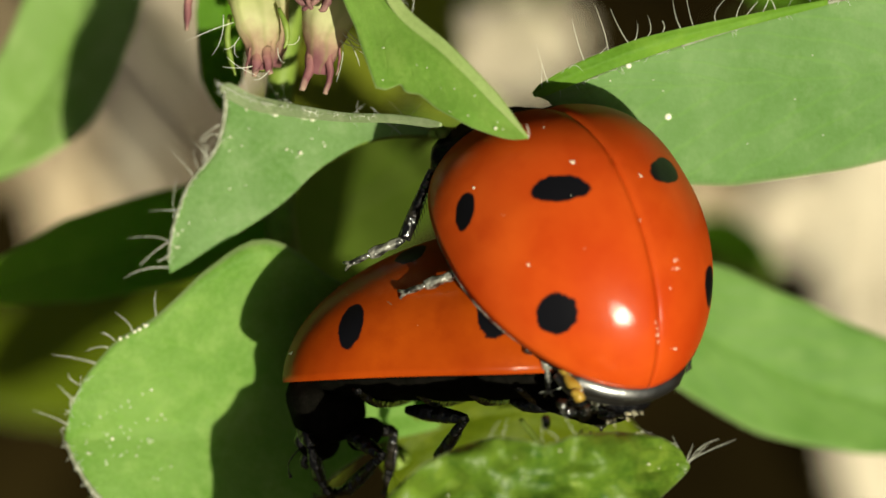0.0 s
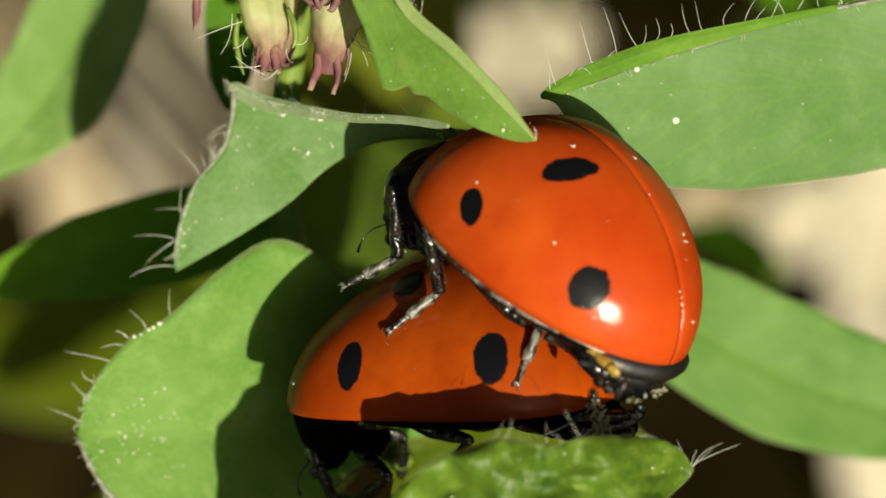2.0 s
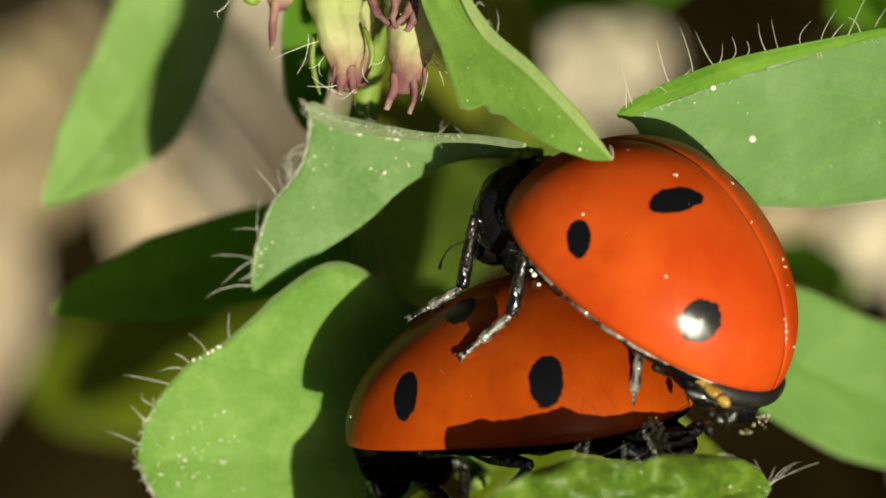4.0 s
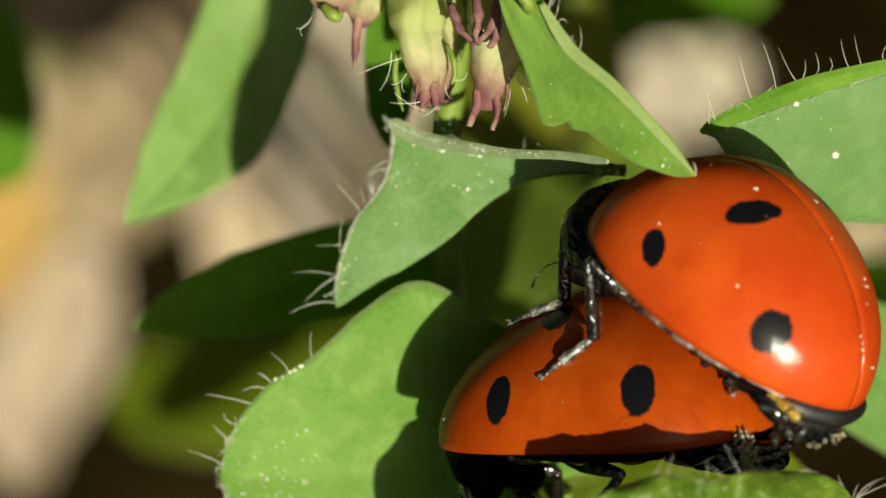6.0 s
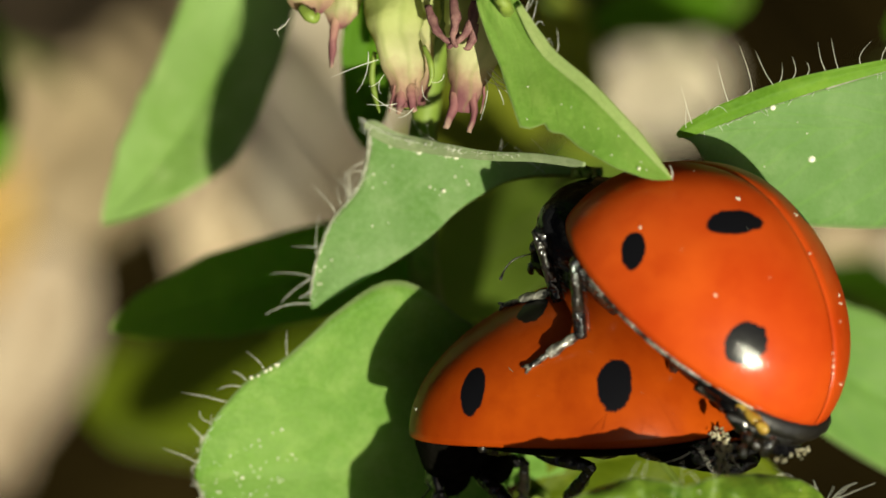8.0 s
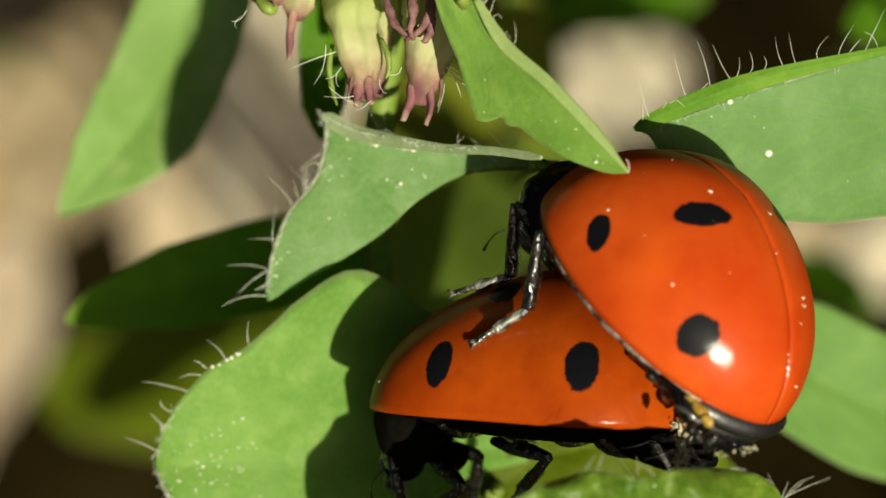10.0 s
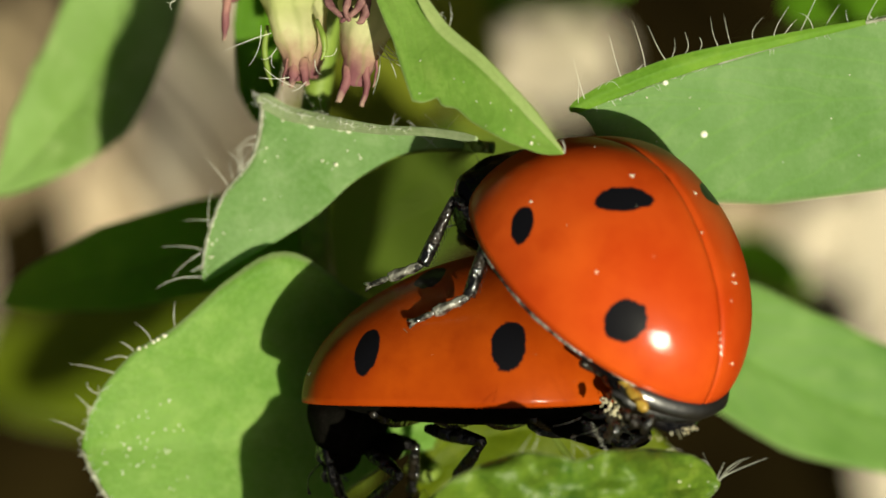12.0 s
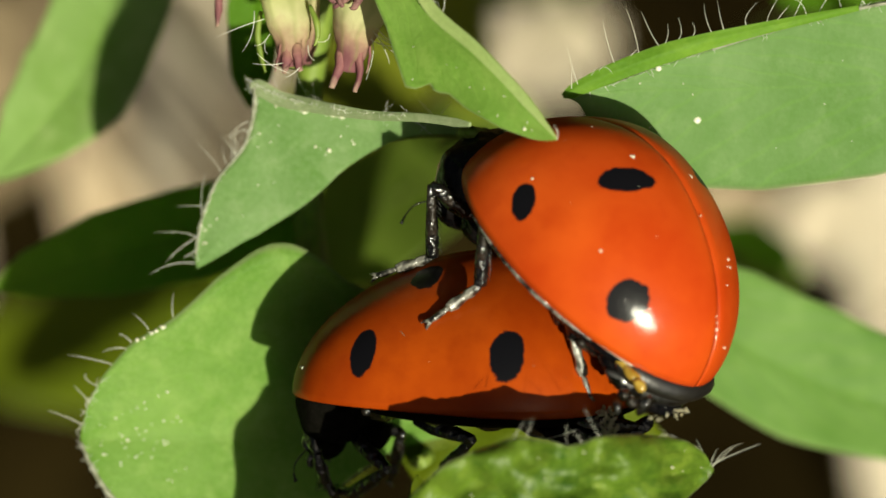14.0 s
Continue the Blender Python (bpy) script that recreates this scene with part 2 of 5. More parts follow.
def calyx_material():
    """Calyx tube: pale yellow-green turning pink and purple towards its teeth (UV y)."""
    n = Net("calyx")
    at = n.coords()
    sep = n.node("SeparateXYZ")
    n.put(sep.inputs[0], n.node("UVMap").outputs[0])
    ribs = n.math("ABSOLUTE", n.math("SUBTRACT", n.math("FRACT", n.math("MULTIPLY", sep.outputs[0], 7.0)), 0.5))
    f = n.math("ADD", sep.outputs[1], n.math("MULTIPLY", n.math("SUBTRACT", n.noise(at, 1.6, 4), 0.5), 0.35))
    col = n.ramp(f, [(0.0, (0.36, 0.46, 0.10)), (0.25, (0.58, 0.64, 0.24)), (0.55, (0.72, 0.70, 0.38)), (0.72, (0.56, 0.38, 0.26)), (0.9, (0.30, 0.12, 0.14))])
    n.set(color=n.mix(n.math("MULTIPLY", n.step(ribs, 0.25, 0.5), 0.28), col, (0.24, 0.32, 0.07)), rough=0.6, spec=0.2)
    n.bump(n.math("ADD", ribs, n.math("MULTIPLY", n.noise(at, 8, 3), 0.4)), 0.10, 0.3)
    return n.lucent(col, 0.4)


def shield_material(places):
    """Black neck shield with cream corner patches at the given places."""
    n = Net("neck_shield")
    at = n.coords()
    sep = n.node("SeparateXYZ")
    n.put(sep.inputs[0], at)
    flip = n.node("CombineXYZ")
    n.put(flip.inputs[0], sep.outputs[0])
    n.put(flip.inputs[1], n.math("ABSOLUTE", sep.outputs[1]))
    n.put(flip.inputs[2], sep.outputs[2])
    d = n.node("VectorMath", operation="SUBTRACT")
    n.put(d.inputs[0], flip.outputs[0])
    d.inputs[1].default_value = places[0]
    q = n.node("VectorMath", operation="DIVIDE")
    n.put(q.inputs[0], d.outputs[0])
    q.inputs[1].default_value = places[1]
    ln = n.node("VectorMath", operation="LENGTH")
    n.put(ln.inputs[0], q.outputs[0])
    mask = n.math("SUBTRACT", 1.0, n.step(n.math("ADD", ln.outputs["Value"], n.math("MULTIPLY", n.math("SUBTRACT", n.noise(at, 4, 2), 0.5), 0.4)), 0.92, 1.08))
    n.set(color=n.mix(mask, (0.006, 0.006, 0.007), (0.58, 0.60, 0.44)), rough=0.5, coat=0.9, coat_rough=0.06, spec=0.02, coat_ior=1.38)
    n.bump(n.math("ADD", n.math("MULTIPLY", n.noise(at, 9, 2), 0.12), n.noise(at, 1.5, 1)), 0.35, 0.7)
    return n.mat


CALYX = calyx_material()


def tooth_material():
    """Calyx tooth: cream at its root, then pink and dull purple."""
    n = Net("calyx_tooth")
    at = n.coords()
    sep = n.node("SeparateXYZ")
    n.put(sep.inputs[0], n.node("UVMap").outputs[0])
    f = n.math("ADD", sep.outputs[1], n.math("MULTIPLY", n.math("SUBTRACT", n.noise(at, 3.0, 4), 0.5), 0.5))
    n.set(color=n.ramp(f, [(0.02, (0.42, 0.27, 0.18)), (0.2, (0.33, 0.17, 0.14)), (0.45, (0.25, 0.105, 0.11)), (0.75, (0.17, 0.062, 0.075)), (0.97, (0.34, 0.23, 0.18))]), rough=0.6, spec=0.2)
    n.bump(n.noise(at, 9, 3), 0.06, 0.5)
    return n.mat


TOOTH = tooth_material()


def soil_material():
    n = Net("soil")
    at = n.coords()
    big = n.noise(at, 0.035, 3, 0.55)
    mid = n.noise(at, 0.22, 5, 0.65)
    # near-black stops put the leaves' cast shadows into the soil colour
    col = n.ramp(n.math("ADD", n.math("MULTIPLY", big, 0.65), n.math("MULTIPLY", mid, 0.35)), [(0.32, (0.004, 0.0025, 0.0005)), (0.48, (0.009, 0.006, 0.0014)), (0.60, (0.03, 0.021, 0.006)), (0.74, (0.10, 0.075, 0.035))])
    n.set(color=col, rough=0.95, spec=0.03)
    n.bump(mid, 1.2, 0.8)
    return n.mat


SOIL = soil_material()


# ---------------------------------------------------------------- mesh tools
def mesh_of(name, bm, material, smooth=True):
    bmesh.ops.recalc_face_normals(bm, faces=bm.faces[:])
    me = bpy.data.meshes.new(name)
    bm.to_mesh(me)
    bm.free()
    me.materials.append(material)
    if smooth:
        me.polygons.foreach_set("use_smooth", [True] * len(me.polygons))
    return me


def part(name, bm, material, parent, label="", smooth=True):
    ob = new(name, mesh_of(name, bm, material, smooth))
    ob.parent = parent
    return tagged(ob, label)


def base(name, place, label, category, group="", kind=""):
    e = new(name)
    e.empty_display_size = 0.001
    e.matrix_world = Matrix.Translation(place)
    return tagged(e, label, category, group, kind)


def spline(points, t):
    """A smooth curve through the points at t from 0 to 1."""
    n = len(points) - 1
    f = min(max(t, 0), 1) * n
    i = min(int(f), n - 1)
    u = f - i
    p0, p1, p2, p3 = points[max(i - 1, 0)], points[i], points[i + 1], points[min(i + 2, n)]
    return 0.5 * ((2 * p1) + (p2 - p0) * u + (2 * p0 - 5 * p1 + 4 * p2 - p3) * u * u + (3 * p1 - p0 - 3 * p2 + p3) * u ** 3)


def tube(bm, points, radii, sides=8, steps=12, caps=True):
    """A round tapered tube through the points; radii are spread along it. Lengths in metres."""
    rings, uvs = [], bm.loops.layers.uv.verify()
    last = None
    for i in range(steps + 1):
        t = i / steps
        c = spline(points, t)
        d = (spline(points, min(t + 0.02, 1)) - spline(points, max(t - 0.02, 0))).normalized()
        if last is None:
            last = d.orthogonal().normalized()
        a = (last - d * last.dot(d)).normalized()
        last = a
        b = d.cross(a)
        f = t * (len(radii) - 1)
        k = min(int(f), len(radii) - 2)
        r = radii[k] + (radii[k + 1] - radii[k]) * (f - k)
        rings.append([bm.verts.new(c + (a * math.cos(2 * math.pi * j / sides) + b * math.sin(2 * math.pi * j / sides)) * max(r, 1e-7)) for j in range(sides)])
    for i in range(steps):
        for j in range(sides):
            face = bm.faces.new((rings[i][j], rings[i][(j + 1) % sides], rings[i + 1][(j + 1) % sides], rings[i + 1][j]))
            for loop, (s, t) in zip(face.loops, ((j, i), (j + 1, i), (j + 1, i + 1), (j, i + 1))):
                loop[uvs].uv = (s / sides, t / steps)
    if caps:
        bm.faces.new(rings[0][::-1])
        bm.faces.new(rings[-1])
    return bm


def blob(bm, centre, radii, turn=None, u=14, v=9):
    """An ellipsoid of the given radii, in metres."""
    m = Matrix.Translation(centre) @ (turn.to_4x4() if turn else Matrix.Identity(4)) @ Matrix.Diagonal((*radii, 1))
    bmesh.ops.create_uvsphere(bm, u_segments=u, v_segments=v, radius=1, matrix=m)
    return bm


def piecewise(table, t):
    for (a, x), (b, y) in zip(table, table[1:]):
        if t <= b:
            return x + (y - x) * (t - a) / max(b - a, 1e-9)
    return table[-1][1]


def leaf_point(mid, wl, wr, t, s, fold, wave):
    """Place on a blade: t from base to tip, s from -1 (one margin) to 1 (the other)."""
    c = spline(mid, t)
    d = spline(mid, min(t + 0.01, 1)) - spline(mid, max(t - 0.01, 0))
    d.z = 0
    d.normalize()
    n = Vector((-d.y, d.x, 0))
    w = (piecewise(wr, t) if s > 0 else piecewise(wl, t)) / GRAIN * U
    lift = (fold[1] if s > 0 else fold[0]) * abs(s) * w
    rip = wave * U * (math.sin(t * 17 + s * 2) * 0.5 + noise.noise(Vector((t * 6, s * 2.5, w * 300))) * 0.8) * (0.15 + abs(s)) * min(1.0, abs(w) / (0.5 * U))
    groove = -0.05 * U * math.exp(-(s / 0.08) ** 2) * min(1.0, (w / (0.9 * U)) ** 2)
    return c - n * (s * w) + Vector((0, 0, lift + rip + groove))


def blade_mesh(mid, wl, wr, fold, wave, thick, nt=56, ns=10):
    bm = bmesh.new()
    uvs = bm.loops.layers.uv.verify()
    layers = []
    for k in (0, 1):
        grid = []
        for i in range(nt + 1):
            t = i / nt
            row = []
            for j in range(-ns, ns + 1):
                s = j / ns
                p = leaf_point(mid, wl, wr, t, s, fold, wave)
                p.z -= k * thick * U * (0.35 + 0.65 * math.sqrt(max(0, 1 - s * s)))
                row.append(bm.verts.new(p))
            grid.append(row)
        layers.append(grid)

    def quad(vs, st):
        f = bm.faces.new(vs)
        for loop, c in zip(f.loops, st):
            loop[uvs].uv = c

    for k, g in enumerate(layers):
        for i in range(nt):
            for j in range(2 * ns):
                vs = [g[i][j], g[i][j + 1], g[i + 1][j + 1], g[i + 1][j]]
                st = [(j / ns - 1, i / nt), ((j + 1) / ns - 1, i / nt), ((j + 1) / ns - 1, (i + 1) / nt), (j / ns - 1, (i + 1) / nt)]
                quad(vs if k == 0 else vs[::-1], st if k == 0 else st[::-1])
    a, b = layers
    for i in range(nt):
        for j in (0, 2 * ns):
            s = j / ns - 1
            quad([a[i][j], a[i + 1][j], b[i + 1][j], b[i][j]], [(s, i / nt), (s, (i + 1) / nt), (s, (i + 1) / nt), (s, i / nt)])
    for i in (0, nt):
        for j in range(2 * ns):
            quad([a[i][j], a[i][j + 1], b[i][j + 1], b[i][j]], [(j / ns - 1, i / nt)] * 4)
    bmesh.ops.remove_doubles(bm, verts=bm.verts[:], dist=1e-8)
    return bm


def leaf(label, material, mid, wl, wr, fold=(0.15, 0.15), wave=0.08, thick=0.14, category="leaf", group="", name="clover_leaflet", crinkle=0.0):
    """A leaflet as a thing: its blade, and a function that gives places on it."""
    mid = [P(*m) for m in mid]
    e = base(name, mid[0], label, category, group)
    bm = blade_mesh(mid, wl, wr, fold, wave, thick)
    if crinkle:
        for vert in bm.verts:
            q = vert.co / U
            q.z = 0
            vert.co.z += crinkle * U * (noise.noise(q * 1.1) + 0.45 * noise.noise(q * 2.8) + 0.2 * noise.noise(q * 6))
    bmesh.ops.translate(bm, verts=bm.verts[:], vec=-mid[0])
    part("blade", bm, material, e)
    rib = [spline(mid, i / 8) - mid[0] + Vector((0, 0, -0.24 * U)) for i in range(9)]
    part("midrib", tube(bmesh.new(), rib, [0.13 * U, 0.10 * U, 0.07 * U, 0.03 * U], 7, 24), STEM, e, "green midrib under the blade")
    fore = (mid[1] - mid[0]).normalized() * 0.9 * U
    foot = Vector((fore.x * 1.6, fore.y * 1.6, (GROUND + 0.5) * U - mid[0].z))
    part("leaf_stalk", tube(bmesh.new(), [rib[0] + fore * 0.2, rib[0] + fore * 0.6 + Vector((0, 0, -0.6 * U)), Vector((fore.x * 1.3, fore.y * 1.3, foot.z * 0.4)), foot], [0.12 * U, 0.15 * U, 0.18 * U, 0.22 * U], 7, 20), STEM, e, "thin green leaf stalk")
    here = lambda t, s: leaf_point(mid, wl, wr, t, s, fold, wave) - mid[0]
    return e, here


def hair(parent, root, way, length, bend, r=0.016, sides=5):
    """One tapered plant hair; way is its direction, bend the sideways drift at its end, in plan units."""
    way = Vector(way).normalized() * length * U
    side = Vector(bend) * U
    side, r = side * 1.6, r * 0.52
    pts = [root, root + way * 0.35 + side * 0.1, root + way * 0.7 + side * 0.45, root + way + side]
    bm = tube(bmesh.new(), pts, [r * U, r * U * 0.9, r * U * 0.7, r * U * 0.25], sides, 7)
    return part("hair", bm, HAIR, parent)


def fringe(parent, here, rng, count, t0, t1, s, length, spread=0.5, r=0.013, outward=None):
    """Hairs along one margin of a blade."""
    for _ in range(count):
        t = rng.uniform(t0, t1)
        root = here(t, s)
        out = (here(t, s) - here(t, s * 0.8)).normalized() if outward is None else Vector(outward)
        way = out + Vector((rng.uniform(-1, 1), rng.uniform(-1, 1), rng.uniform(-0.2, 0.9))) * spread
        hair(parent, root, way, length * rng.uniform(0.5, 1.25), [rng.uniform(-0.25, 0.25) for _ in range(3)], r)


def fuzz(parent, roots, rng, count, length, r=0.006, name="down"):
    """Fine white down along a row of places, too small to tell apart, as one part."""
    bm = bmesh.new()
    for _ in range(count):
        i = rng.randrange(len(roots) - 1)
        p = roots[i].lerp(roots[i + 1], rng.random())
        way = Vector((rng.uniform(-1, 1), rng.uniform(-1, 1), rng.uniform(-0.2, 1))).normalized() * length * rng.uniform(0.4, 1.3) * U
        side = Vector((rng.uniform(-1, 1), rng.uniform(-1, 1), rng.uniform(-1, 1))) * length * 0.3 * U
        tube(bm, [p, p + way * 0.55 + side * 0.4, p + way + side], [r * U, r * U * 0.8, r * U * 0.3], 4, 4)
    return tagged(part(name, bm, HAIR, parent, "fine white down"), kind="stuff")


def grains(parent, here, rng, count, region, size=(0.02, 0.05), name="pollen"):
    """Pollen that lies on a blade, as one part; region is t0, t1, s0, s1."""
    bm = bmesh.new()
    for _ in range(count):
        t, s = rng.uniform(region[0], region[1]), rng.uniform(region[2], region[3])
        r = 0.7 * rng.uniform(*size) * (2.0 if rng.random() < 0.08 else 1) * U
        bmesh.ops.create_icosphere(bm, subdivisions=1, radius=r, matrix=Matrix.Translation(here(t, s) + Vector((0, 0, r * 0.6))))
    return tagged(part(name, bm, POLLEN, parent, "scattered pale yellow pollen grains"), kind="stuff")


# ---------------------------------------------------------------- ground
def ground_sheet():
    bm = bmesh.new()
    n, span = 60, 0.09
    grid = []
    for i in range(n + 1):
        row = []
        for j in range(n + 1):
            # fine cells near the plant, then out to the horizon
            x, y = (((k / n) * 2 - 1) for k in (i, j))
            fx, fy = (math.copysign(span * abs(c) + 30 * abs(c) ** 14, c) for c in (x, y))
            z = GROUND * U + 2.2 * U * noise.fractal(Vector((fx / U * 0.09, fy / U * 0.09, 0.3)), 1.0, 2.0, 4) * (1 if abs(fx) < 0.2 and abs(fy) < 0.2 else 0)
            row.append(bm.verts.new((fx, fy, z)))
        grid.append(row)
    for i in range(n):
        for j in range(n):
            bm.faces.new((grid[i][j], grid[i + 1][j], grid[i + 1][j + 1], grid[i][j + 1]))
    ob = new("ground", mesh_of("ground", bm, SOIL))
    return tagged(ob, "bare brown soil strewn with dry litter, plant shadows put into its colour", "ground", kind="structure")


ground_sheet()


def flake(h, v, z, long, wide, turn, tilt, material, label, seed):
    """A dry curled scrap of leaf or stalk lying on the soil."""
    rng = random.Random(seed)
    bm = bmesh.new()
    nl, nw = 14, 6
    top, low = [], []
    for layer, drop in ((top, 0.0), (low, -0.25)):
        for i in range(nl + 1):
            t = i / nl
            row = []
            for j in range(nw + 1):
                s = j / nw * 2 - 1
                half = wide * (math.sin(math.pi * (0.06 + 0.88 * t)) ** 0.7) * (0.85 + 0.2 * noise.noise(Vector((t * 5, s, seed))))
                row.append(bm.verts.new(Vector(((t - 0.5) * long, s * half, drop + 0.25 * wide * s * s + 0.5 * noise.noise(Vector((t * 3, s * 2, seed + 9))))) * U))
            layer.append(row)
    for i in range(nl):
        for j in range(nw):
            bm.faces.new((top[i][j], top[i + 1][j], top[i + 1][j + 1], top[i][j + 1]))
            bm.faces.new((low[i][j], low[i][j + 1], low[i + 1][j + 1], low[i + 1][j]))
    for i in range(nl):
        for j in (0, nw):
            bm.faces.new((top[i][j], low[i][j], low[i + 1][j], top[i + 1][j]))
    for i in (0, nl):
        for j in range(nw):
            bm.faces.new((top[i][j], top[i][j + 1], low[i][j + 1], low[i][j]))
    rib = [top[i][nw // 2].co.copy() + Vector((0, 0, 0.02 * U)) for i in range(0, nl + 1, 2)]
    e = base("dry_leaf", (0, 0, 0), label, "dead leaf", "ground litter")
    e.matrix_world = Matrix.Translation(P(h, v, z)) @ pose(0, 0, 0, rng.uniform(-tilt, tilt), rng.uniform(-tilt, tilt), turn)
    part("blade", bm, material, e)
    part("midrib", tube(bmesh.new(), rib, [0.10 * U, 0.08 * U, 0.03 * U], 6, 20), TWIG, e, "brown dried midrib")
    return e


PALE = "bleached straw-coloured scrap of dry leaf on the soil"
for row in [(968, 92, 11.5, 8.5, 15), (1600, 470, 22, 9, 85), (1640, 790, 22, 12, 95), (1475, 385, 11, 7, 20), (-150, 540, 18, 10, 70),
            (-220, 620, 16, 8, 95), (1660, 330, 14, 10, 140), (385, 130, 27, 15, 85)]:
    flake(row[0], row[1], GROUND + 3.5, row[2] * 0.36, row[3] * 0.21, row[4], 10, BRIGHT if row[0] > 300 else STRAW, PALE, int(abs(row[0]) + row[1]))
TAN = "light brown scrap of dead leaf on the soil"
for row in [(310, 60, 22, 15, 80), (300, 240, 18, 14, 60), (-80, 130, 20, 9, 75), (1310, 370, 9, 5, 10), (-150, 60, 14, 7, 110)]:
    flake(row[0], row[1], GROUND + 2.6, row[2] * 0.48, row[3] * 0.27, row[4], 10, TAN_LITTER, TAN, int(abs(row[0]) + row[1]))
for row in [(-40, -20, 30, 20, 70), (20, 120, 26, 14, 60)]:
    flake(row[0], row[1], GROUND + 3.5, row[2] * 0.36, row[3] * 0.21, row[4], 10, BROWN, "dark brown scrap of rotting leaf on the soil", int(abs(row[0]) + row[1]))
flake(-235, 330, GROUND + 4.5, 5, 1.5, 80, 8, RUST, "rusty orange scrap of dead leaf on the soil", 5)

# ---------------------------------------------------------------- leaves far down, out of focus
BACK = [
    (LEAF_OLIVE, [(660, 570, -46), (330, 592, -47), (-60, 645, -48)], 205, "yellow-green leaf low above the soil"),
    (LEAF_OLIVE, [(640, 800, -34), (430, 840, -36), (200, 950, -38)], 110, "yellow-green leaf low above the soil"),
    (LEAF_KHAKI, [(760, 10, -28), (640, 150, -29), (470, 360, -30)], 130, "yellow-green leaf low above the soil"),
    (LEAF_DEEP, [(1120, -80, -34), (980, -60, -35), (830, -30, -36)], 70, "green leaf low above the soil, darkened in colour for shade"),
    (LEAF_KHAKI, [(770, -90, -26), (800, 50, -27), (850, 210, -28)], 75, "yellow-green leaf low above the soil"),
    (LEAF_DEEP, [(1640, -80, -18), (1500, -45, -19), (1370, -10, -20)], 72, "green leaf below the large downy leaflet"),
    (LEAF_DEEP, [(-330, -120, -27), (-270, 60, -28), (-230, 260, -29)], 110, "green leaf low above the soil, darkened in colour for shade"),
    (LEAF_DEEP, [(1420, 490, -34), (1330, 430, -36), (1240, 410, -38)], 50, "green leaf low above the soil, darkened in colour for shade"),
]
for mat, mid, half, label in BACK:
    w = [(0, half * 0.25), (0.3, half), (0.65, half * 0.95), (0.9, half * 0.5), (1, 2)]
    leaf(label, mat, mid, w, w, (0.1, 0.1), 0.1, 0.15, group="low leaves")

# ---------------------------------------------------------------- the plant's leaflets
rng = random.Random(11)
leaf("green leaflet hanging beside the flower, half in shade, sun sheen put into its pale colour", LEAF_SHEEN,
     [(240, -150, -10.3), (200, -10, -10.2), (145, 130, -9.7), (64, 235, -9.3), (-22, 322, -9.0)],
     [(0, 110), (0.3, 113), (0.55, 108), (0.75, 70), (0.9, 28), (1, 2)], [(0, 95), (0.3, 106), (0.55, 112), (0.75, 82), (0.9, 34), (1, 2)], (0.2, 0.1), 0.05)
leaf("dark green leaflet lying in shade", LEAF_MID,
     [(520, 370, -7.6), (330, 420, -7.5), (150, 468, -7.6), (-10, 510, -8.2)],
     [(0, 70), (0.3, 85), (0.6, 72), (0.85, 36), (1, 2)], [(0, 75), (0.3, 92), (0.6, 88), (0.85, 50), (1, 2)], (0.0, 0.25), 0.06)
leaf("green leaflet hidden behind the flower head, darkened in colour for shade", LEAF_DEEP,
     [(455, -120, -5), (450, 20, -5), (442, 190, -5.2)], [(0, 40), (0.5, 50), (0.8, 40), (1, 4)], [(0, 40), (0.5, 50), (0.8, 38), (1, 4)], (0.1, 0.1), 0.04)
leaf("yellow-green leaflet under the beetles' heads", LEAF_LIME,
     [(940, 195, -34), (790, 290, -27), (640, 385, -16), (440, 500, -9.5)], [(0, 60), (0.3, 120), (0.7, 130), (0.9, 60), (1, 5)], [(0, 60), (0.3, 110), (0.7, 120), (0.9, 60), (1, 5)], (0.1, 0.1), 0.05)

# the triangular downy leaflet, its top margin folded into a grey ridge
tri, tri_blade = leaf("grey-green downy leaflet with a folded, woolly upper margin", LEAF_GREY,
                      [(862, 236, -0.9), (720, 236, -1.4), (620, 282, -1.7), (541, 350, -1.9), (450, 408, -2.1), (348, 474, -2.1)],
                      [(0, 3), (0.3, 8), (0.8, 10), (1, 2)],
                      [(0, 4), (0.09, 13), (0.21, 29), (0.27, 46), (0.33, 75), (0.39, 109), (0.42, 133), (0.45, 171), (0.475, 232), (0.495, 190), (0.51, 182), (0.57, 168), (0.63, 156), (0.69, 138), (0.78, 120), (0.84, 107), (0.9, 69), (1, 2)], (-0.1, 0.02), 0.05)
ALONG = [(0, 0.03), (0.073, 0.09), (0.152, 0.15), (0.218, 0.21), (0.313, 0.30), (0.387, 0.36), (0.47, 0.42), (0.533, 0.45), (0.585, 0.475), (0.61, 0.51), (0.643, 0.60), (0.674, 0.66), (0.744, 0.75), (0.829, 0.84), (0.893, 0.90), (1, 1)]


def tri_at(t, s):
    """A place on the blade, by the way along its outer margin."""
    return tri_blade(piecewise(ALONG, t), s)


ridge = blade_mesh([tri_at(t, 0.96) + Vector((0, 0, (0.05 + 5.5 * (0.585 - t)) * U)) for t in (0.59, 0.57, 0.53, 0.46, 0.38, 0.28, 0.16, 0.03)],
                   [(0, 2), (0.15, 13), (0.4, 12), (0.7, 8), (0.95, 7), (1, 3)], [(0, 2), (0.15, 16), (0.4, 14), (0.7, 9), (0.95, 8), (1, 3)], (0.2, -0.5), 0.12, 0.1)
part("folded_margin", ridge, LEAF_RIDGE, tri, "pale grey-green woolly folded margin")
